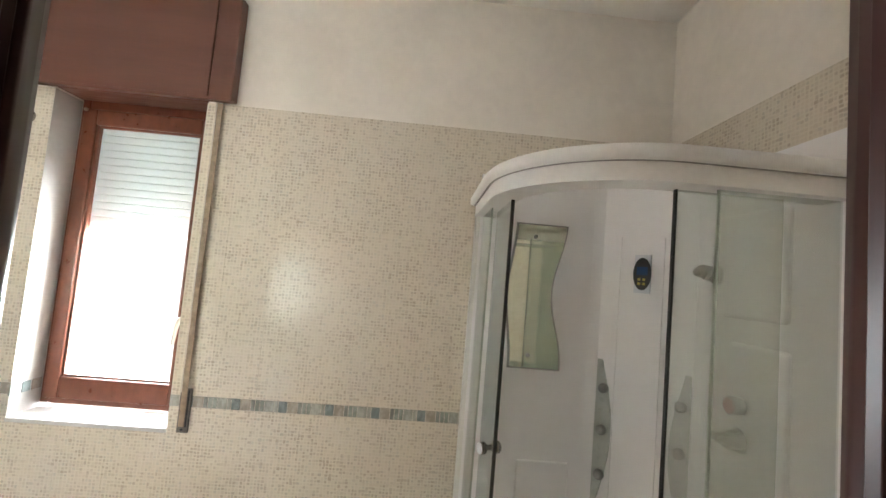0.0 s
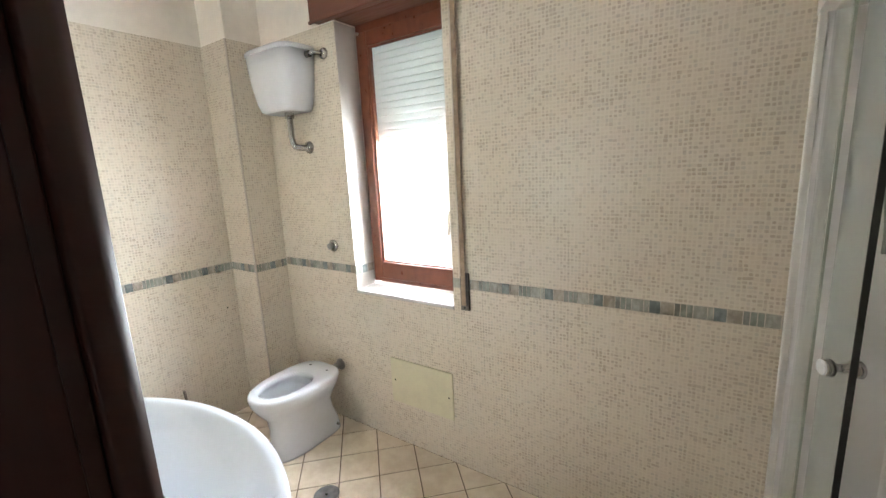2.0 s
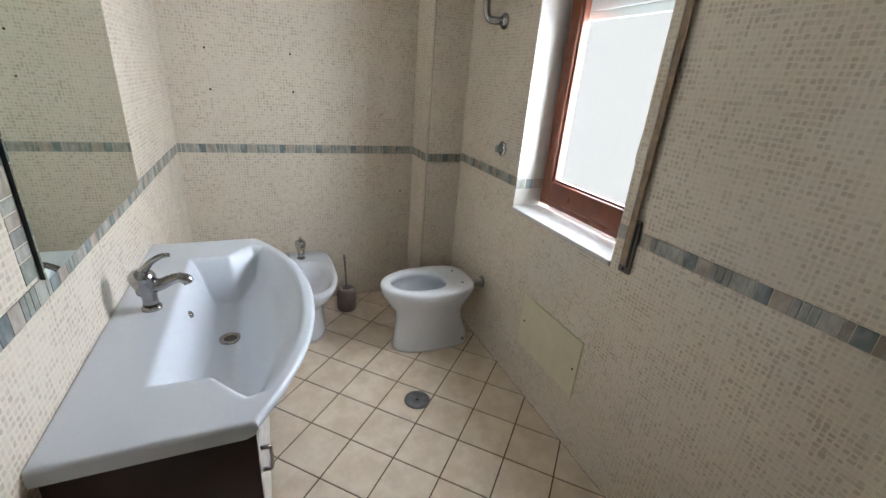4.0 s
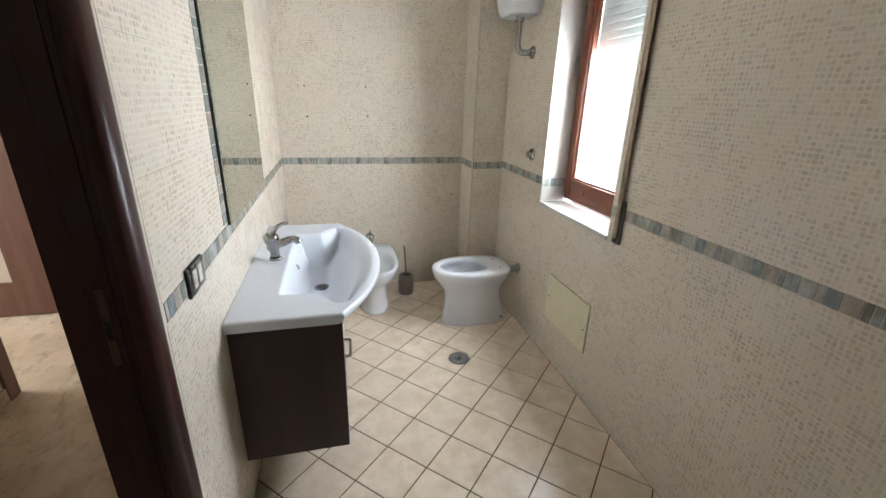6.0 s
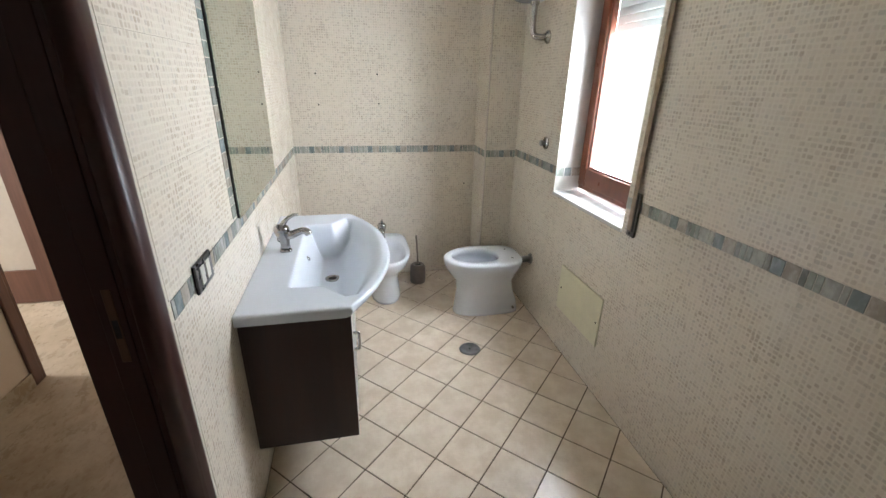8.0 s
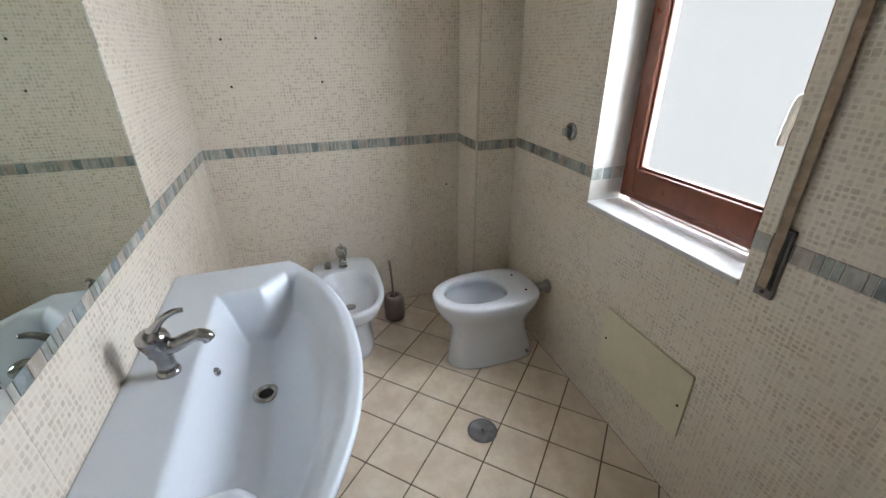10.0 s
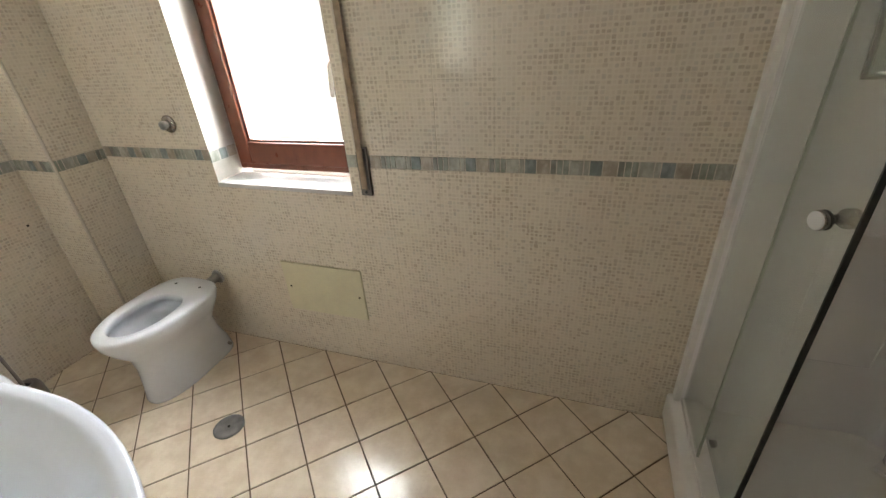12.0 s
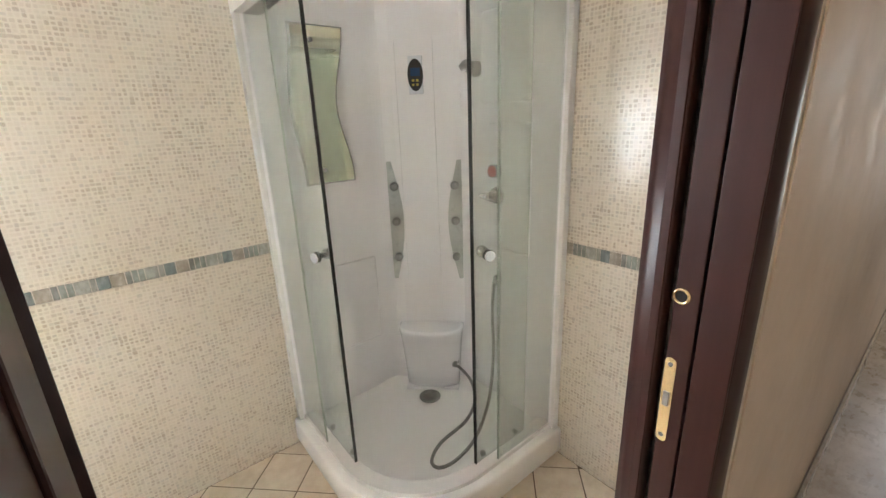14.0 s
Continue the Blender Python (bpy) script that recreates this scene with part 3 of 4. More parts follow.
for k in range(24):
    a = 2 * math.pi * k / 24
    plate_ring.append((0.0092 * math.cos(a), 0.0735 * (1 if math.sin(a) > 0 else -1) + 0.0092 * math.sin(a)))
lock = part("lock_plate", flat(loft([[(px - d, 0.3565 + y, 1.032 + h) for y, h in plate_ring] for d in (-0.001, 0.0018)])), BRASS, leaf, "oblong brass lock plate")
part("lock_bolt", box(px - 0.0045, px - 0.0016, 0.3515, 0.3615, 1.022, 1.050, 0.001, seg=1), STEEL, lock)
for h in (0.962, 1.102):
    part("screw", cyl((px - 0.0016, 0.3565, h), (px - 0.0028, 0.3565, h), 0.0042, 12), STEEL, lock)
structure("threshold", box(DOOR_L, DOOR_R, 0.272, S + 0.005, -0.02, 0.003, 0.001), MARBLE, "beige marble threshold in the doorway", "threshold")

# hall door at the far end
hall_door = thing("door_2", "closed red-brown hall door with a narrow frosted pane", "door", kind="structure")
part("leaf", wall_boxes((-2.525, -2.485, -1.66, -1.50, 0.006, 2.05), (-2.525, -2.485, -1.28, -0.94, 0.006, 2.05), (-2.525, -2.485, -1.50, -1.28, 0.006, 0.24), (-2.525, -2.485, -1.50, -1.28, 1.9, 2.05)), DOOR_WOOD, hall_door)
part("pane", box(-2.510, -2.500, -1.50, -1.28, 0.24, 1.9), REVEAL, hall_door, "frosted white glass strip")
for y0, y1 in ((-1.73, -1.66), (-0.94, -0.87)):
    part("casing", box(-2.53, -2.476, y0, y1, 0, 2.1, 0.006), DOOR_WOOD, hall_door)
part("casing", box(-2.53, -2.476, -1.66, -0.94, 2.052, 2.1, 0.006), DOOR_WOOD, hall_door)
passage = thing("door_3", "brown wooden casing on the open passage in the hall", "door frame", kind="structure")
part("casing", box(-1.622, -1.598, -0.985, -0.806, 0, 2.10, 0.006), DOOR_WOOD, passage)
part("architrave", box(-1.600, -1.545, -0.821, -0.804, 0, 2.10, 0.005), DOOR_WOOD, passage)


# ---- washbasin unit ----
def front_y(x):
    """The bowed front edge of the basin top."""
    s = (x + 1.232) / 0.522
    return 0.770 + 0.168 * (1 - abs(s) ** 2.2)


def in_poly(x, y, poly):
    inside, dist = False, 9.0
    for (x0, y0), (x1, y1) in zip(poly, poly[1:] + poly[:1]):
        if (y0 > y) != (y1 > y) and x < (x1 - x0) * (y - y0) / (y1 - y0) + x0:
            inside = not inside
        dx, dy = x1 - x0, y1 - y0
        t = max(0, min(1, ((x - x0) * dx + (y - y0) * dy) / (dx * dx + dy * dy)))
        dist = min(dist, math.hypot(x - x0 - t * dx, y - y0 - t * dy))
    return dist if inside else -dist


BASIN_TOP, BASIN_LOW = 0.768, 0.600


def basin_top():
    x0, x1 = -1.745, -0.719
    c = -1.232
    hole = [(c + 0.343, 0.558), (c + 0.348, 0.678), (c + 0.405, 0.722), (c + 0.438, 0.752)]
    hole += [(c + 0.430 - 0.860 * k / 16, front_y(c + 0.430 - 0.860 * k / 16) - 0.030) for k in range(17)]
    hole += [(c - 0.438, 0.752), (c - 0.405, 0.722), (c - 0.348, 0.678), (c - 0.343, 0.558)]
    nx, ny = 170, 90
    r = 0.010

    def depth(x, y):
        d = in_poly(x, y, hole)
        if d <= -0.006:
            return 0.0
        t = min(1, (d + 0.006) / 0.078)
        wall = t * t * (3 - 2 * t)
        f = max(0, min(1, (y - 0.69) / 0.16))
        rise = 1 - 0.70 * f * f * (3 - 2 * f)
        ends = 1 - 0.22 * min(1, abs(x + 1.27) / 0.4) ** 2
        return (BASIN_TOP - BASIN_LOW) * wall * rise * ends

    rings = []
    for i in range(nx + 1):
        x = x0 + (x1 - x0) * i / nx
        fy = front_y(x)
        row = [(x, 0.4115, 0.730), (x, 0.4115, BASIN_TOP - 0.001)]
        for jj in range(ny + 1):
            y = 0.4135 + (fy - r - 0.4135) * jj / ny
            row.append((x, y, BASIN_TOP - depth(x, y)))
        for a in (0.4, 0.8, 1.2, 1.57):
            row.append((x, fy - r + r * math.sin(a), BASIN_TOP - r + r * math.cos(a)))
        row += [(x, fy - 0.001, 0.748), (x, fy - 0.008, 0.736), (x, fy - 0.024, 0.730)]
        rings.append(row)
    lip = []
    for dx, dz in ((0.0, 0.0), (0.004, 0.0012), (0.0068, 0.004), (0.008, 0.009)):
        lip.append((dx, dz))
    ends = []
    for sgn, row in ((-1, rings[0]), (1, rings[-1])):
        grown = []
        for dx, dz in lip[1:]:
            grown.append([(p[0] + sgn * dx, p[1], p[2] - (dz if p[2] > 0.76 else 0)) for p in row])
        ends.append(grown)
    return loft(ends[0][::-1] + rings + ends[1], closed=False)


vanity = thing("washbasin_cabinet", "wall-hung bathroom cabinet with dark wenge sides and white front", "cabinet")
cab_x0, cab_x1 = -1.724, -0.735
part("side_panel", box(cab_x1 - 0.018, cab_x1, S + 0.002, 0.768, 0.197, 0.729, 0.001, seg=1), WENGE, vanity, "dark wenge side panel")
part("side_panel", box(cab_x0, cab_x0 + 0.018, S + 0.002, 0.768, 0.197, 0.729, 0.001, seg=1), WENGE, vanity, "dark wenge side panel")
part("bottom_panel", box(cab_x0 + 0.018, cab_x1 - 0.018, S + 0.002, 0.749, 0.198, 0.216), WENGE, vanity)
part("back_panel", box(cab_x0 + 0.018, cab_x1 - 0.018, S + 0.002, S + 0.010, 0.216, 0.58), WENGE, vanity)


def bowed_door(xa, xb):
    pts = [xa + (xb - xa) * k / 10 for k in range(11)]

    def bow(x):
        return 0.7505
    outline = [(x, bow(x)) for x in pts] + [(x, bow(x) + 0.018) for x in pts[::-1]]
    return flat(prism(outline, 0.200, 0.630)), bow


for xa, xb, hx in ((cab_x0 + 0.020, -1.232, -1.275), (-1.228, cab_x1 - 0.020, -0.785)):
    bm_door, bow = bowed_door(xa, xb)
    door = part("door", bm_door, FRONT_WHITE, vanity, "white gloss door")
    fy = bow(hx) + 0.018
    part("handle", tube([(hx, fy - 0.002, 0.622), (hx, fy + 0.018, 0.621), (hx, fy + 0.021, 0.607), (hx, fy + 0.021, 0.569), (hx, fy + 0.018, 0.555), (hx, fy - 0.002, 0.554)], 0.0055, n=10, steps=5), CHROME, door, "square chrome bow handle")

basin = thing("washbasin", "white ceramic washbasin top with a bowed front", "washbasin")
part("basin", basin_top(), BASIN_WHITE, basin)
dz = BASIN_LOW
drain = part("drain", turned((-1.287, 0.682, dz + 0.0005), (-1.287, 0.682, dz + 0.006), [(0, 0.034), (0.6, 0.034), (1, 0.030), (1, 0.021), (0.3, 0.019)], 32), CHROME, basin, "chrome drain ring")
part("drain_hole", cyl((-1.287, 0.682, dz + 0.001), (-1.287, 0.682, dz + 0.0025), 0.0195, 24), HOLE, drain)
over = part("overflow", turned((-1.283, 0.580, 0.708), (-1.283, 0.588, 0.713), [(0, 0.012), (0.7, 0.012), (1, 0.010), (1, 0.007), (0.4, 0.006)], 20), CHROME, basin, "small chrome overflow ring")
part("overflow_hole", cyl((-1.283, 0.584, 0.7105), (-1.283, 0.5875, 0.7125), 0.0068, 16), HOLE, over)


def mixer_tap(name, label, at, turn, size=1.0):
    """A single-lever mixer with a curved body, spout and raised lever."""
    tap = thing(name, label, "tap")
    tap.matrix_basis = pose(*at, 0, 0, turn) @ Matrix.Scale(size, 4)
    part("base", turned((0, 0, 0), (0, 0, 0.014), [(0, 0.030), (0.5, 0.030), (1, 0.025)], 28), CHROME, tap)
    part("body", loft([circle((0, y, h), (0, 0, 1), r, 24, sq) for h, r, y, sq in ((0.012, 0.025, 0, 1), (0.035, 0.022, 0, 1), (0.06, 0.025, -0.001, 1), (0.085, 0.033, -0.004, 1.05), (0.106, 0.0355, -0.008, 1.1), (0.113, 0.0345, -0.009, 1.1), (0.115, 0.0365, -0.010, 1.1), (0.128, 0.034, -0.012, 1.1), (0.139, 0.024, -0.013, 1.05), (0.144, 0.009, -0.013, 1))]), CHROME, tap)
    part("spout", tube([(0, 0.008, 0.084), (0, 0.036, 0.086), (0, 0.066, 0.098), (0, 0.092, 0.104), (0, 0.112, 0.097), (0, 0.119, 0.084)], [0.026, 0.0215, 0.0185, 0.0175, 0.018, 0.0175], 18, 8), CHROME, tap)
    part("lever", tube([(0, -0.008, 0.132), (0, 0.006, 0.150), (0, 0.026, 0.172), (0, 0.054, 0.187), (0, 0.078, 0.189)], [0.018, 0.0125, 0.0095, 0.0085, 0.0065], 14, 8), CHROME, tap)
    part("pull_rod", tube([(0, -0.024, 0.05), (0, -0.032, 0.055), (0, -0.034, 0.07)], 0.003, 8, 4), CHROME, tap)
    return tap


mixer_tap("basin_mixer_tap", "chrome single-lever mixer tap on the washbasin", (-1.243, 0.503, BASIN_TOP), 0, 0.84)

# mirror and light switch
mirror = thing("wall_mirror", "rectangular wall mirror framed by small border tiles", "mirror")
part("mirror_sheet", box(-1.690, -0.952, S + 0.0095, S + 0.0125, 1.010, 2.02), MIRROR, mirror)
part("backing", box(-1.689, -0.953, S + 0.001, S + 0.0095, 1.011, 2.019), BLACK, mirror, "dark backing board")
switch = thing("light_switch", "anthracite switch plate with two ivory keys", "switch")
part("plate", box(-0.622, -0.500, S + 0.0005, S + 0.010, 0.955, 1.032, 0.004), SWITCH_DARK, switch)
for x in (-0.581, -0.541):
    part("key", box(x - 0.014, x + 0.014, S + 0.008, S + 0.0125, 0.970, 1.018, 0.002), SWITCH_WHITE, switch)


# ---- toilet, bidet, brush ----
def egg(cx, cy, z, rx, front, back, p=2.0, pb=2.6, n=48):
    """An egg-shaped ring that points to -y."""
    out = []
    for k in range(n):
        a = 2 * math.pi * k / n
        c, s = math.cos(a), math.sin(a)
        e = p if s < 0 else pb
        r = front if s < 0 else back
        out.append((cx + rx * math.copysign(abs(c) ** (2 / e), c), cy + r * math.copysign(abs(s) ** (2 / e), s), z))
    return out


def toilet_bowl():
    out = [egg(0, -0.01, 0.0, 0.099, 0.205, 0.232, 2.3, 4.5), egg(0, -0.01, 0.012, 0.101, 0.207, 0.233, 2.3, 4.5), egg(0, -0.01, 0.08, 0.095, 0.196, 0.222, 2.3, 4.5), egg(0, -0.01, 0.17, 0.096, 0.186, 0.190, 2.3, 4),
           egg(0, -0.01, 0.24, 0.112, 0.196, 0.180, 2.2, 3.6), egg(0, -0.015, 0.30, 0.145, 0.238, 0.205, 2.1, 3.4), egg(0, -0.015, 0.345, 0.166, 0.264, 0.228, 2.1, 3.3), egg(0, -0.015, 0.382, 0.174, 0.273, 0.238, 2.1, 3.3),
           egg(0, -0.015, 0.396, 0.172, 0.271, 0.236, 2.1, 3.3), egg(0, -0.015, 0.401, 0.165, 0.263, 0.229, 2.1, 3.3)]
    inn = [egg(0, -0.075, 0.402, 0.118, 0.162, 0.150, 2.1, 2.6), egg(0, -0.075, 0.397, 0.113, 0.157, 0.145, 2.1, 2.6), egg(0, -0.075, 0.368, 0.110, 0.152, 0.140, 2.1, 2.6), egg(0, -0.075, 0.360, 0.130, 0.172, 0.158, 2.1, 2.6), egg(0, -0.07, 0.315, 0.128, 0.168, 0.15), egg(0, -0.06, 0.25, 0.098, 0.125, 0.12), egg(0, -0.045, 0.205, 0.055, 0.075, 0.075), egg(0, -0.03, 0.15, 0.035, 0.05, 0.05)]
    return loft(out + inn, cap0=True, cap1=True)


toilet = thing("toilet", "white ceramic floor-standing toilet without a seat", "toilet")
toilet.location = (-1.900, 1.630, 0)
part("bowl", toilet_bowl(), CERAMIC, toilet)
part("water", prism([(x, y) for x, y, _ in egg(0, -0.045, 0, 0.066, 0.085, 0.080)], 0.214, 0.222), WATER, toilet)
for x in (-0.075, 0.075):
    part("bolt_hole", cyl((x, 0.150, 0.4008), (x, 0.150, 0.4025), 0.0065, 14), HOLE, toilet)
part("side_bolt", cyl((0.084, 0.175, 0.045), (0.103, 0.175, 0.045), 0.008, 14), STEEL, toilet)
flush = part("flush_connector", tube([(0.01, 0.195, 0.350), (0.022, 0.25, 0.362), (0.03, 0.296, 0.368)], 0.022, 16, 5), STEEL, toilet, "worn steel flush connector")
part("collar", turned((0.031, 0.286, 0.368), (0.031, 0.2965, 0.368), [(0, 0.030), (0.5, 0.036), (1, 0.036)], 24), STEEL, flush)

bidet = thing("bidet", "white ceramic floor-standing bidet beside the washbasin", "bidet")
bidet.matrix_basis = pose(-2.245, 0.985, 0, 0, 0, 90) @ Matrix.Diagonal((1, 1, 0.91, 1))
bid_out = [egg(0, 0.05, 0, 0.108, 0.235, 0.2, 2.3, 4), egg(0, 0.05, 0.02, 0.107, 0.232, 0.2, 2.3, 4), egg(0, 0.04, 0.16, 0.090, 0.180, 0.21, 2.3, 4), egg(0, 0.02, 0.24, 0.112, 0.215, 0.24, 2.2, 4), egg(0, 0.0, 0.31, 0.155, 0.28, 0.28, 2.3, 4), egg(0, 0.0, 0.365, 0.172, 0.305, 0.29, 2.4, 5), egg(0, 0, 0.385, 0.174, 0.308, 0.292, 2.4, 5), egg(0, 0, 0.392, 0.167, 0.30, 0.285, 2.4, 5)]
bid_in = [egg(0, -0.06, 0.392, 0.146, 0.218, 0.20, 2.4, 3), egg(0, -0.06, 0.386, 0.139, 0.210, 0.193, 2.4, 3), egg(0, -0.055, 0.34, 0.125, 0.19, 0.17, 2.3, 2.8), egg(0, -0.05, 0.28, 0.09, 0.13, 0.12), egg(0, -0.04, 0.262, 0.03, 0.04, 0.04)]
part("bowl", loft(bid_out + bid_in), CERAMIC, bidet)
part("drain", turned((0, -0.045, 0.2625), (0, -0.045, 0.267), [(0, 0.028), (0.6, 0.028), (1, 0.02)], 24), STEEL, bidet)
bt = mixer_tap("bidet_mixer_tap", "chrome mixer tap standing on the bidet", (-2.435, 0.985, 0.357), -90, 0.82)
part("side_valve", turned((-2.44, 0.905, 0.35), (-2.425, 0.905, 0.395), [(0, 0.022), (0.15, 0.022), (0.25, 0.012), (0.6, 0.012), (0.68, 0.019), (0.95, 0.017), (1, 0.010)], 20), STEEL, bidet).matrix_parent_inverse = bidet.matrix_basis.inverted()

brush = thing("toilet_brush", "taupe toilet brush holder with an upright brush handle", "toilet brush")
brush.location = (-2.385, 1.245, 0)
part("holder", turned((0, 0, 0), (0, 0, 0.150), [(0, 0.054), (0.03, 0.058), (0.5, 0.060), (0.85, 0.057), (0.97, 0.050), (1.0, 0.044), (1.0, 0.030), (0.85, 0.030)], 28), TAUPE, brush)
part("brush_head", turned((0, 0, 0.08), (0.004, 0, 0.149), [(0, 0.026), (0.8, 0.028), (1, 0.016)], 18), HOLE, brush)
part("brush_handle", tube([(0.002, 0, 0.145), (0.004, -0.004, 0.25), (0.004, -0.012, 0.385)], [0.007, 0.0065, 0.0075], 10, 5), TAUPE, brush)

# ---- cistern ----
cistern = thing("cistern", "white high-level plastic toilet cistern on the wall", "cistern")
cx, cy = -2.035, 1.925


def tank_ring(z, hw, d, p=5.0):
    pts = []
    for k in range(40):
        a = math.pi * k / 39
        c, s = math.cos(a), math.sin(a)
        pts.append((cx + hw * math.copysign(abs(c) ** (2 / p), c), cy - d * abs(s) ** (2 / p), z))
    return pts


part("tank", loft([tank_ring(1.890, 0.125, 0.140), tank_ring(1.900, 0.143, 0.156), tank_ring(1.945, 0.162, 0.168), tank_ring(2.05, 0.184, 0.182), tank_ring(2.195, 0.202, 0.190)]), CERAMIC, cistern)
part("lid", loft([tank_ring(2.196, 0.202, 0.190), tank_ring(2.200, 0.205, 0.193), tank_ring(2.212, 0.206, 0.194), tank_ring(2.222, 0.199, 0.187), tank_ring(2.225, 0.182, 0.170)]), CERAMIC, cistern)
part("flush_pipe", tube([(-2.000, 1.85, 1.890), (-2.000, 1.85, 1.81), (-1.998, 1.849, 1.745), (-1.985, 1.857, 1.705), (-1.962, 1.885, 1.696), (-1.950, 1.918, 1.698)], 0.017, 16, 8), CHROME, cistern, "bent chrome flush pipe")
part("nut", turned((-2.000, 1.85, 1.892), (-2.000, 1.85, 1.856), [(0, 0.026), (0.9, 0.026), (1, 0.02)], 8), CHROME, cistern)
part("rosette", turned((-1.950, 1.9265, 1.698), (-1.950, 1.905, 1.698), [(0, 0.036), (0.35, 0.034), (0.8, 0.022), (1, 0.020)], 28), CHROME, cistern)
inlet = part("inlet_valve", tube([(-1.83, 1.87, 2.17), (-1.79, 1.875, 2.172), (-1.765, 1.895, 2.172), (-1.757, 1.922, 2.172)], 0.010, 12, 6), CHROME, cistern, "chrome inlet valve")
part("rosette", turned((-1.757, 1.9265, 2.172), (-1.757, 1.908, 2.172), [(0, 0.030), (0.4, 0.028), (1, 0.016)], 24), CHROME, inlet)
part("nut", turned((-1.828, 1.87, 2.17), (-1.805, 1.873, 2.171), [(0, 0.018), (1, 0.018)], 8), CHROME, inlet)

knob = thing("flush_button", "round chrome stop valve cap on the tiled wall", "valve")
part("rosette", turned((-1.826, 1.9265, 1.128), (-1.826, 1.914, 1.128), [(0, 0.036), (0.5, 0.035), (1, 0.024)], 28), CHROME, knob)
part("cap", turned((-1.826, 1.914, 1.128), (-1.826, 1.888, 1.128), [(0, 0.013), (0.4, 0.013), (0.5, 0.018), (0.9, 0.018), (1, 0.012)], 20), STEEL, knob)

hatch = thing("access_panel", "pale yellow plastic access panel screwed to the wall", "panel")
part("cover", box(-1.440, -1.025, N - 0.009, N - 0.0008, 0.252, 0.515, 0.002), PANEL, hatch)
for x, h in ((-1.412, 0.385), (-1.050, 0.375)):
    part("screw", cyl((x, N - 0.0085, h), (x, N - 0.0105, h), 0.005, 12), HOLE, hatch)

gully = thing("floor_drain", "round grey steel floor drain cover set in the tiles", "drain")
part("cover", turned((-1.457, 1.411, -0.002), (-1.457, 1.411, 0.003), [(0, 0.062), (0.7, 0.062), (1, 0.058), (1, 0.05), (0.85, 0.049), (0.85, 0.004)], 36), DRAIN_GREY, gully)
part("screw", cyl((-1.457, 1.411, 0.002), (-1.457, 1.411, 0.0036), 0.006, 14), HOLE, gully)

# screw holes left in the west wall
for y, h in ((0.597, 1.482), (0.601, 1.289), (0.998, 1.486), (1.003, 1.298), (1.632, 0.725)):
    ob = tagged(part("screw_hole", turned((W - 0.001, y, h), (W + 0.0014, y, h), [(0, 0.006), (1, 0.0052)], 10), HOLE), "dark empty screw hole in the wall tiles", "screw hole", "screw holes in the wall")


# ---- shower cabin ----
CX, CY, CR = 0.680, 1.485, 0.451
L1, L2 = N - CY, CR * math.pi / 2
L3 = E - CX


def rim(s, o):
    """A point of the cabin's front line, o metres inside it, s metres along it from the north wall."""
    if s < L1:
        return (CX - CR + o, N - s)
    if s < L1 + L2:
        a = (s - L1) / CR
        return (CX - (CR - o) * math.cos(a), CY - (CR - o) * math.sin(a))
    return (CX + (s - L1 - L2), CY - CR + o)


def rim_line(s0, s1, o, step=0.03):
    n = max(2, int((s1 - s0) / step))
    return [rim(s0 + (s1 - s0) * k / n, o) for k in range(n + 1)]


def band_prism(s0, s1, o0, o1, z0, z1, bm=None):
    a, b = rim_line(s0, s1, o0), rim_line(s0, s1, o1)
    rings = [[(p[0], p[1], z0), (q[0], q[1], z0), (q[0], q[1], z1), (p[0], p[1], z1)] for p, q in zip(a, b)]
    return flat(loft(rings, bm=bm))


END = L1 + L2 + L3
cabin = thing("shower_cabin", "white quarter-round corner shower cabin with green-tinted sliding doors", "shower cabin")


def tray_ring(o, z):
    pts = rim_line(0.001, END - 0.001, o, 0.025)
    return [(x, y, z) for x, y in pts] + [(E - 0.001 - o, N - 0.001 - o * 0.5, z)]


part("tray", loft([tray_ring(0.012, 0.002), tray_ring(0.003, 0.02), tray_ring(0, 0.03), tray_ring(0, 0.128), tray_ring(0.0012, 0.134), tray_ring(0.005, 0.1395), tray_ring(0.011, 0.1415), tray_ring(0.020, 0.142), tray_ring(0.100, 0.142), tray_ring(0.110, 0.1402), tray_ring(0.125, 0.134), tray_ring(0.150, 0.122), tray_ring(0.175, 0.1155), tray_ring(0.20, 0.1125), tray_ring(0.25, 0.112)]), TRAY, cabin)
dr = part("drain", turned((0.850, 1.649, 0.1125), (0.850, 1.649, 0.121), [(0, 0.055), (0.5, 0.056), (0.9, 0.050), (1, 0.040)], 32), STEEL, cabin, "round steel drain cap")
part("bottom_rail", band_prism(0.02, END - 0.02, 0.040, 0.102, 0.142, 0.160), ALU_WHITE, cabin)
GZ0, GZ1 = 0.160, 1.912
for s0, s1 in ((0.028, L1 - CY + 1.650 - 0.0), (L1 + L2 + 0.095, END - 0.028)):
    s1 = N - 1.650 if s0 < 0.1 else s1
    fix = part("fixed_pane", band_prism(s0, s1, 0.048, 0.053, GZ0, GZ1), SHOWER_GLASS, cabin, "green-tinted fixed glass")
    fix.visible_shadow = False
    e = s1 if s0 < 0.1 else s0
    part("pane_edge", band_prism(e - 0.003, e + 0.003, 0.0475, 0.0535, GZ0, GZ1), EDGE_GREEN, fix)
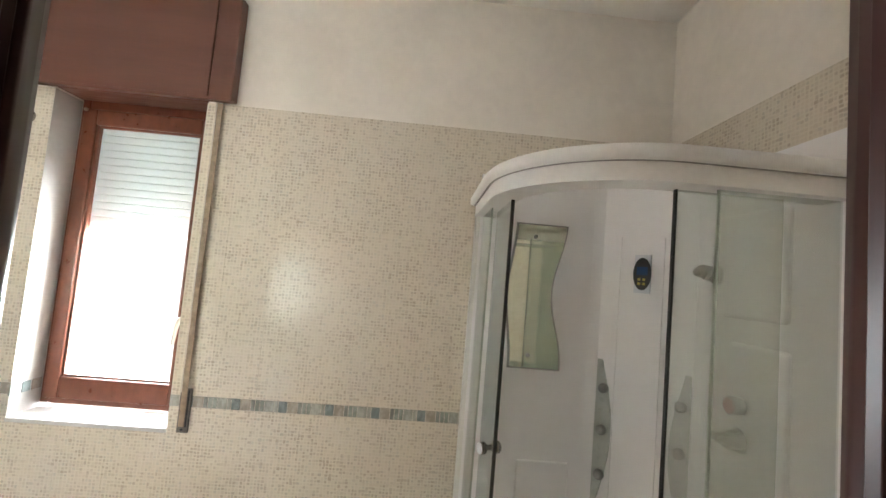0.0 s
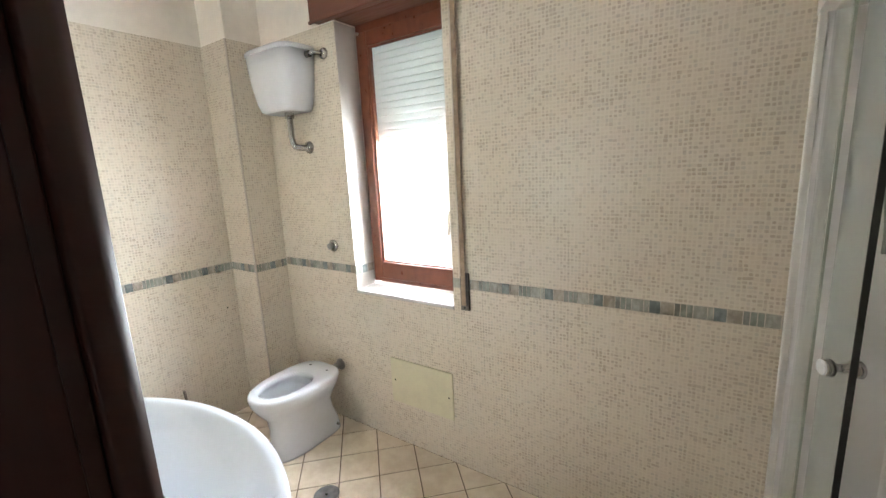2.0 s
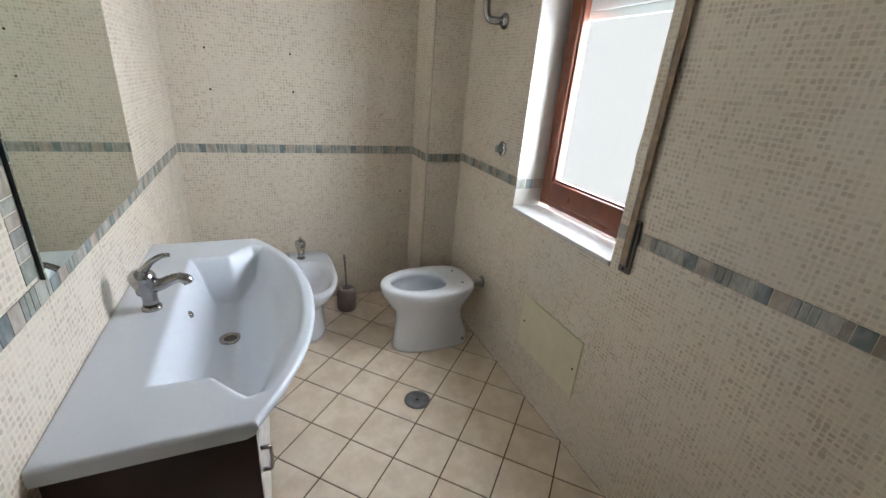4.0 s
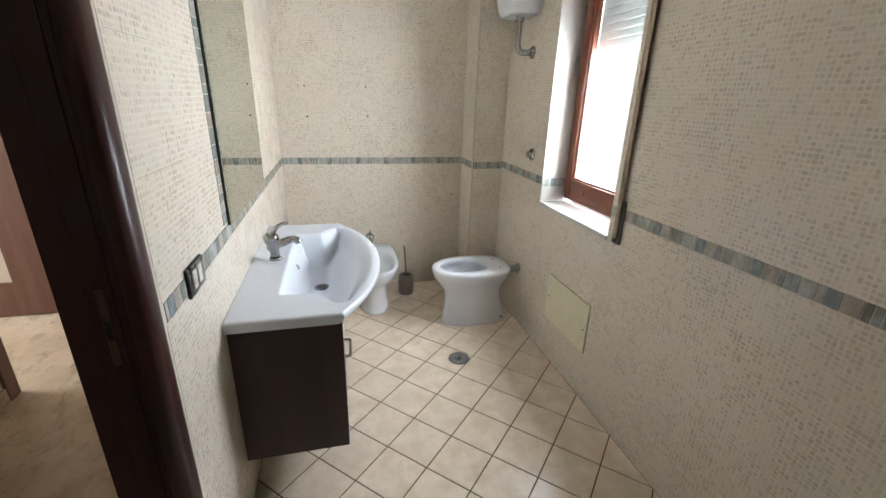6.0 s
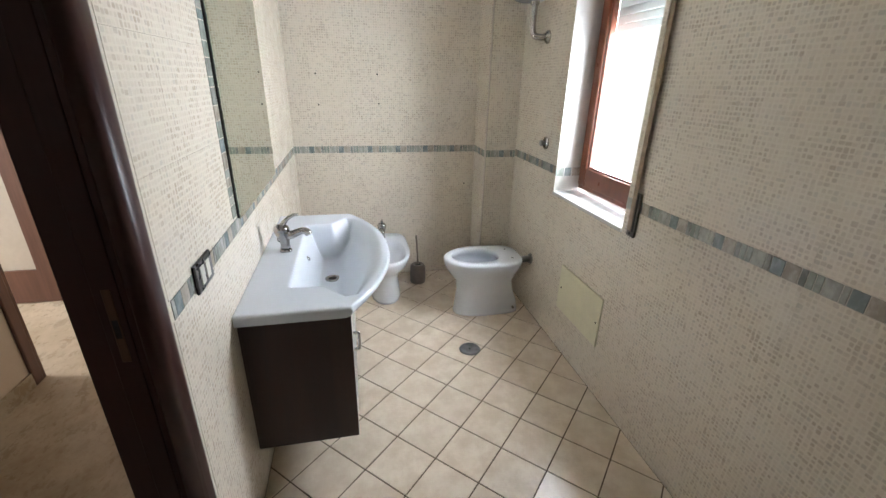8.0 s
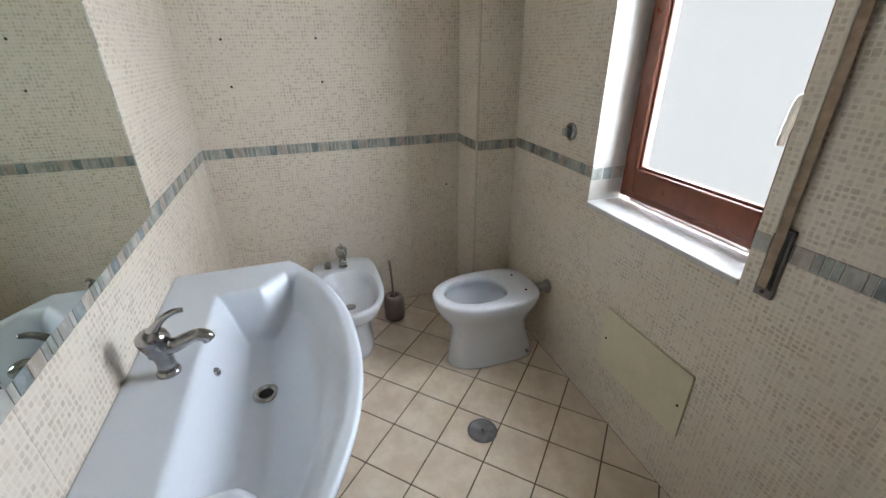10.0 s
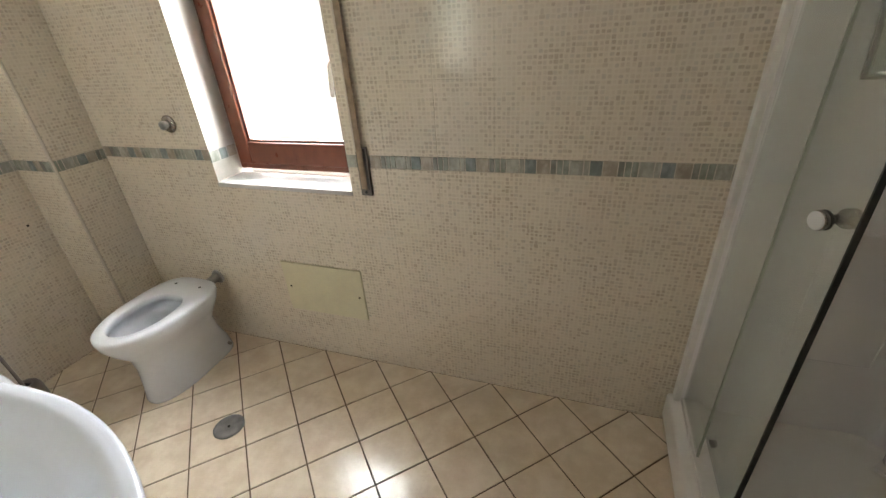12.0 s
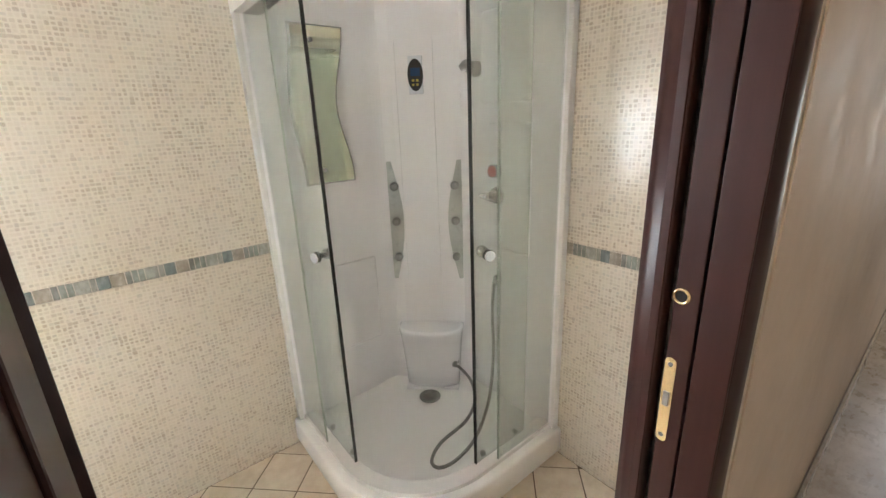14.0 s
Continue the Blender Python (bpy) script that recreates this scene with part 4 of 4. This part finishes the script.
for s0, s1, e, ks in ((0.18, 0.478, 0.478, 0.398), (L1 + L2 + 0.004, L1 + L2 + 0.30, L1 + L2 + 0.004, L1 + L2 + 0.067)):
    dp = part("sliding_door", band_prism(s0, s1, 0.086, 0.091, GZ0 + 0.005, GZ1), SHOWER_GLASS, cabin, "green-tinted sliding glass door")
    dp.visible_shadow = False
    part("seal", band_prism(e - 0.002, e + 0.003, 0.083, 0.095, GZ0 + 0.005, GZ1), BLACK, dp, "black magnetic seal")
    p, q = Vector((*rim(ks, 0.0), 1.05)), Vector((*rim(ks, 0.1), 1.05))
    w = Matrix.Rotation(radians(20 if s0 < 0.3 else -20), 4, "Z") @ (p - q).normalized()
    g = Vector((*rim(ks, 0.086), 1.05))
    part("knob", turned(g, g + w * 0.038, [(0, 0.010), (0.3, 0.009), (0.42, 0.010), (0.5, 0.019), (0.9, 0.020), (1.0, 0.0185)], 24), CHROME, dp, "round chrome door knob")
    part("groove", turned(g + w * 0.020, g + w * 0.024, [(0, 0.0196), (0.2, 0.0205), (0.8, 0.0205), (1, 0.0196)], 24), BLACK, dp)
    part("knob_cap", turned(g + w * 0.0375, g + w * 0.0410, [(0, 0.0188), (0.5, 0.0188), (1, 0.0165)], 24), CERAMIC, dp, "white knob cap")
    h = Vector((*rim(ks, 0.091), 1.05))
    kn = part("knob", turned(h, h - w * 0.032, [(0, 0.012), (0.3, 0.011), (0.42, 0.020), (0.9, 0.021), (1.0, 0.018)], 24), CHROME, dp)
    part("knob_cap", turned(h - w * 0.0315, h - w * 0.0335, [(0, 0.017), (0.6, 0.017), (1.0, 0.015)], 24), CERAMIC, kn, "white cap")
    for sw in (s0 + 0.05, s1 - 0.05):
        c = Vector((*rim(sw, 0.095), 0.178))
        part("roller", turned(c, c - w * 0.014, [(0, 0.012), (0.8, 0.012), (1, 0.009)], 16), STEEL, dp)
part("wall_profile", box(CX - CR + 0.016, CX - CR + 0.036, N - 0.037, N - 0.001, 0.142, 1.917, 0.004), ALU_WHITE, cabin)
part("wall_profile", box(E - 0.037, E - 0.001, CY - CR + 0.016, CY - CR + 0.036, 0.142, 1.917, 0.004), ALU_WHITE, cabin)
part("lower_cornice", band_prism(0.002, END - 0.002, 0.014, 0.110, 1.905, 1.955), ALU_WHITE, cabin)
part("cornice_seam", band_prism(0.003, END - 0.003, 0.006, 0.05, 1.9548, 1.9562), SEAM, cabin, "dark joint under the cornice")
a_line = [rim_line(0.002, END - 0.002, o) for o in (0.06, 0.004, -0.010, -0.012, 0.0, 0.05)]
part("cornice", loft([[(p[0], p[1], zz) for p, zz in zip(ps, (1.956, 1.956, 1.961, 1.985, 1.997, 2.003))] for ps in zip(*a_line)]), ALU_WHITE, cabin, "rounded white cornice")
# moulded back walls of the cabin
PN, PE, DG = 1.895, 1.105, 2.722
back_line = [(0.262, PN), (0.5, PN), (0.74, PN)] + [(DG - PN - 0.06 + 0.06 * k / 4, PN - 0.012 * (k / 4) ** 2) for k in range(5)]
back_line += [(0.87, DG - 0.87), (0.965, DG - 0.965), (1.06, DG - 1.06)] + [(PE - 0.012 * (1 - k / 4) ** 2, DG - PE + 0.012 - 0.06 * k / 4) for k in range(5)] + [(PE, 1.35), (PE, 1.068)]
shell = [(x, y) for x, y in back_line] + [(E - 0.003, 1.068), (E - 0.003, N - 0.003), (0.262, N - 0.003)]
part("back_wall", flat(prism(shell, 0.130, 2.10)), ACRYLIC, cabin, "white moulded acrylic back wall")


def diag(t, out, z):
    """A point on the slanting corner panel: t from its north end to its east end."""
    x0, x1 = DG - PN, PE
    x = x0 + (x1 - x0) * t
    return Vector((x - out * 0.7071, DG - x - out * 0.7071, z))


def diag_plate(t0, t1, out0, out1, z0, z1):
    rings = []
    for o in (out0, out1):
        rings.append([diag(t0, o, z0), diag(t1, o, z0), diag(t1, o, z1), diag(t0, o, z1)])
    return flat(loft(rings))


part("ridge", diag_plate(0.64, 0.655, -0.002, 0.007, 0.55, 1.86), ACRYLIC, cabin)
part("ridge", diag_plate(0.20, 0.215, -0.002, 0.005, 0.55, 1.86), ACRYLIC, cabin)
for t, side in ((0.10, 1), (0.88, -1)):
    outline = []
    zs = np.linspace(0, 1, 13)
    for f in zs:
        outline.append((0.0, f))
    for f in zs[::-1]:
        outline.append((0.125 * math.sin(math.pi * f) ** 1.1 + 0.052, f))
    rings = [[diag(t + side * (a - 0.07), o, 0.725 + 0.60 * f) for a, f in outline] for o in (0.001, 0.010)]
    plate = part("nozzle_strip", flat(loft(rings)), GREY_PLASTIC, cabin, "grey body-jet strip with three nozzles")
    for zz in (0.845, 1.030, 1.205):
        c, d = diag(t + side * 0.012, 0.009, zz), diag(t + side * 0.012, 0.036, zz)
        part("nozzle", turned(c, d, [(0, 0.022), (0.5, 0.021), (0.8, 0.017), (1, 0.011)], 20), STEEL, plate)
disp = part("control_panel", diag_plate(0.37, 0.53, 0.001, 0.012, 1.625, 1.785), CERAMIC, cabin, "white control panel with an oval display")
oval = [(0.036 * math.cos(2 * math.pi * k / 28), 0.068 * math.sin(2 * math.pi * k / 28)) for k in range(28)]
part("bezel", flat(loft([[diag(0.45 + a / 0.40, o, 1.705 + b) for a, b in oval] for o in (0.011, 0.015)])), BLACK, disp)
part("screen", diag_plate(0.395, 0.505, 0.0145, 0.0158, 1.70, 1.735), DISPLAY_BLUE, disp)
for a, b in ((0.42, 1.682), (0.47, 1.682), (0.42, 1.664), (0.47, 1.664)):
    part("key", diag_plate(a - 0.012, a + 0.016, 0.0145, 0.0160, b - 0.005, b + 0.005), DISPLAY_YELLOW, disp)

seat_rings = []
for zz, half, out in ((0.112, 0.36, 0.062), (0.25, 0.38, 0.078), (0.38, 0.405, 0.098), (0.440, 0.425, 0.110), (0.458, 0.435, 0.114), (0.469, 0.43, 0.110), (0.473, 0.41, 0.098)):
    pts = [diag(0.5 - half, -0.01, zz)]
    for k in range(17):
        a = math.pi * k / 16
        pts.append(diag(0.5 - half * math.cos(a), 0.028 + out * math.sin(a) ** 0.7, zz))
    pts.append(diag(0.5 + half, -0.01, zz))
    seat_rings.append(pts)
part("seat", loft(seat_rings), ACRYLIC, cabin, "white moulded corner seat")
part("foot_ledge", diag_plate(0.14, 0.86, 0.02, 0.098, 0.111, 0.126), ACRYLIC, cabin)

wave_r = [(0.628 + 0.027 * math.sin(2 * math.pi * (f * 1.02 + 0.22)), 1.262 + 0.625 * f) for f in np.linspace(0, 1, 25)]
wave_l = [(0.425 + 0.014 * math.sin(2 * math.pi * (f * 1.02 + 0.22)), 1.262 + 0.625 * f) for f in np.linspace(1, 0, 25)]
outline = [(float(x), float(zz)) for x, zz in wave_r + wave_l]
sm = part("shower_mirror", flat(loft([[(x, y, zz) for x, zz in outline] for y in (PN - 0.010, PN - 0.014)])), SHOWER_MIRROR, cabin, "wavy-edged greenish mirror")
big = [(x + (0.008 if i < 25 else -0.008), 1.574 + (zz - 1.574) * 1.022) for i, (x, zz) in enumerate(outline)]
part("mirror_edge", flat(loft([[(x, y, zz) for x, zz in big] for y in (PN - 0.001, PN - 0.0095)])), STEEL, sm)
for zz in (1.315, 1.835):
    part("mirror_screw", cyl((0.517, PN - 0.013, zz), (0.517, PN - 0.022, zz), 0.009, 16), STEEL, sm)
part("mirror_shelf", box(0.42, 0.60, PN - 0.075, PN - 0.012, 1.79, 1.796, 0.002), SHOWER_GLASS, sm)
part("wall_niche", smooth(box(0.50, 0.735, PN - 0.005, PN + 0.020, 0.42, 0.87, 0.012, seg=5)), ACRYLIC, cabin)
part("wall_recess", smooth(box(PE - 0.012, PE + 0.028, 1.215, 1.462, 0.93, 1.49, 0.019, seg=5)), ACRYLIC, cabin)
part("wall_recess", smooth(box(PE - 0.014, PE + 0.028, 1.225, 1.500, 1.565, 1.925, 0.019, seg=5)), ACRYLIC, cabin)

# shower fittings on the east side
hk = part("shower_holder", turned((PE, 1.53, 1.712), (PE - 0.05, 1.525, 1.717), [(0, 0.034), (0.3, 0.032), (0.5, 0.024), (1, 0.027)], 20), STEEL, cabin, "chrome handshower holder")
part("fork", tube([(PE - 0.045, 1.525, 1.717), (PE - 0.060, 1.535, 1.724), (PE - 0.078, 1.552, 1.712)], [0.027, 0.024, 0.012], 12, 5), STEEL, hk)
dv = part("diverter", turned((PE, 1.390, 1.288), (PE - 0.05, 1.390, 1.288), [(0, 0.030), (0.2, 0.030), (0.3, 0.026), (1, 0.029)], 24), STEEL, cabin, "diverter knob with a red face")
part("red_face", cyl((PE - 0.049, 1.390, 1.288), (PE - 0.0525, 1.390, 1.288), 0.024, 20), RED, dv)
mx = part("mixer", turned((PE, 1.395, 1.178), (PE - 0.05, 1.395, 1.178), [(0, 0.040), (0.25, 0.040), (0.4, 0.030), (1, 0.028)], 28), CHROME, cabin, "chrome shower mixer")
part("lever", tube([(PE - 0.045, 1.395, 1.178), (PE - 0.065, 1.407, 1.180), (PE - 0.074, 1.440, 1.182)], [0.024, 0.016, 0.009], 14, 5), CHROME, mx)
hb = part("hose_bracket", turned((PE, 1.395, 0.78), (PE - 0.03, 1.395, 0.78), [(0, 0.024), (0.5, 0.022), (1, 0.014)], 20), CHROME, cabin, "chrome hose bracket")
hose = part("shower_hose", tube([(0.985, 1.60, 0.27), (0.99, 1.555, 0.265), (1.01, 1.50, 0.21), (0.97, 1.43, 0.155), (0.86, 1.375, 0.124), (0.68, 1.345, 0.121), (0.585, 1.29, 0.121), (0.585, 1.235, 0.125), (0.66, 1.21, 0.14), (0.78, 1.22, 0.18), (0.92, 1.28, 0.27), (1.03, 1.36, 0.42), (1.065, 1.40, 0.60), (1.070, 1.398, 0.765)], 0.0075, 10, 12), HOSE, cabin, "grey corrugated shower hose")
part("outlet", turned((1.02, 1.635, 0.27), (0.98, 1.595, 0.27), [(0, 0.022), (0.3, 0.022), (0.4, 0.013), (1, 0.012)], 16), STEEL, hose)


# ---- wall tiles, border and floor tiles ----
grout_sheet(wall_north, (PIER_X, wx0, N + 0.001, n0 - 0.001, 0, TOP), (wx1, E, N + 0.001, n0 - 0.001, 0, TOP), (wx0, wx1, N + 0.001, n0 - 0.001, 0, wz0 - 0.02))
grout_sheet(wall_west, (W - BACK + 0.001, W - 0.001, S, PIER_Y, 0, TOP))
grout_sheet(wall_east, (E + 0.001, E + BACK - 0.001, S, N, 0, TOP))
grout_sheet(wall_pier, (W, PIER_X - 0.001, PIER_Y + 0.001, PIER_Y + BACK - 0.001, 0, TOP), (PIER_X - BACK + 0.001, PIER_X - 0.001, PIER_Y + BACK, N, 0, TOP))
grout_sheet(wall_south, (W, DOOR_L - 0.04, S - BACK + 0.001, S - 0.001, 0, TOP), (DOOR_R + 0.04, E, S - BACK + 0.001, S - 0.001, 0, TOP))
tile_field(wall_north, "N", N, PIER_X, E, -0.64, [(wx0, wx1, wz0 - 0.019, 2.5)], [(wx0, wx1)], lift=0.009, tilt=0.010)
tile_field(wall_west, "W", W, S, PIER_Y, S, band_holes=[])
tile_field(wall_east, "E", E, S, N, S + 0.12, lift=0.011)
tile_field(wall_pier, "N", PIER_Y, W, PIER_X, W)
tile_field(wall_pier, "W", PIER_X, PIER_Y + 0.001, N, PIER_Y)
tile_field(wall_south, "S", S, W, DOOR_L - 0.073, W)
tile_field(wall_south, "S", S, DOOR_R + 0.073, E, E - 0.6)
part("corner_trim", cyl((PIER_X - 0.004, PIER_Y + 0.004, 0.001), (PIER_X - 0.004, PIER_Y + 0.004, TOP), 0.0062, 14), TRIM, wall_pier)
for edge, step in ((-0.927, 0.05), (-1.713, 0.046)):
    zz = BAND1 + 0.006
    while zz < 2.0:
        h = rng.choice((0.028, 0.044, 0.052, 0.033))
        put_tile("border_tile", wall_south, "S", S + 0.0015, edge, zz + h / 2, 0.047, h - 0.003, rng.choice(GLASSES), 0.006)
        zz += h


def clip(poly, axis, limit, keep_less):
    out = []
    for a, b in zip(poly, poly[1:] + poly[:1]):
        ia = (a[axis] <= limit) == keep_less
        ib = (b[axis] <= limit) == keep_less
        if ia:
            out.append(a)
        if ia != ib:
            t = (limit - a[axis]) / (b[axis] - a[axis])
            out.append((a[0] + (b[0] - a[0]) * t, a[1] + (b[1] - a[1]) * t))
    return out


floor_ob = bpy.data.objects["floor"]
PITCH, JOINT = 0.2035, 0.0052
FX, FY = -1.610, 1.069
q = 2 ** -0.5


def floor_tile_mesh(poly):
    """A tile with an eased top edge, from its outline."""
    cxx = sum(p[0] for p in poly) / len(poly)
    cyy = sum(p[1] for p in poly) / len(poly)
    rings = []
    for f, zz in ((1, -0.003), (1, -0.0012), (0.988, 0.0)):
        rings.append([(cxx + (x - cxx) * f, cyy + (y - cyy) * f, zz) for x, y in poly])
    return flat(loft(rings, cap0=False))


half = (PITCH - JOINT) / 2
square = [(-half, -half), (half, -half), (half, half), (-half, half)]
diamond = [(q * (a - b), q * (a + b)) for a, b in square]
shared = mesh_of("floor_tile", floor_tile_mesh(diamond), FLOOR_TILE)
for i in range(-20, 30):
    for k in range(-30, 20):
        a, b = (i + 0.5) * PITCH, (k + 0.5) * PITCH
        mx_, my_ = FX + q * (a - b), FY + q * (a + b)
        poly = [(mx_ + x, my_ + y) for x, y in diamond]
        cut = poly
        for axis, lim, less in ((0, W + 0.001, False), (0, E - 0.001, True), (1, S + 0.001, False), (1, N - 0.001, True)):
            cut = clip(cut, axis, lim, less) if cut else cut
        if len(cut) < 3:
            continue
        area = abs(sum(p[0] * r[1] - r[0] * p[1] for p, r in zip(cut, cut[1:] + cut[:1]))) / 2
        if area < 2e-4:
            continue
        if cut == poly:
            ob = new("floor_tile", shared)
            ob.location = (mx_, my_, 0)
        else:
            ob = part("floor_tile", floor_tile_mesh(cut), FLOOR_TILE)
        ob.parent = floor_ob
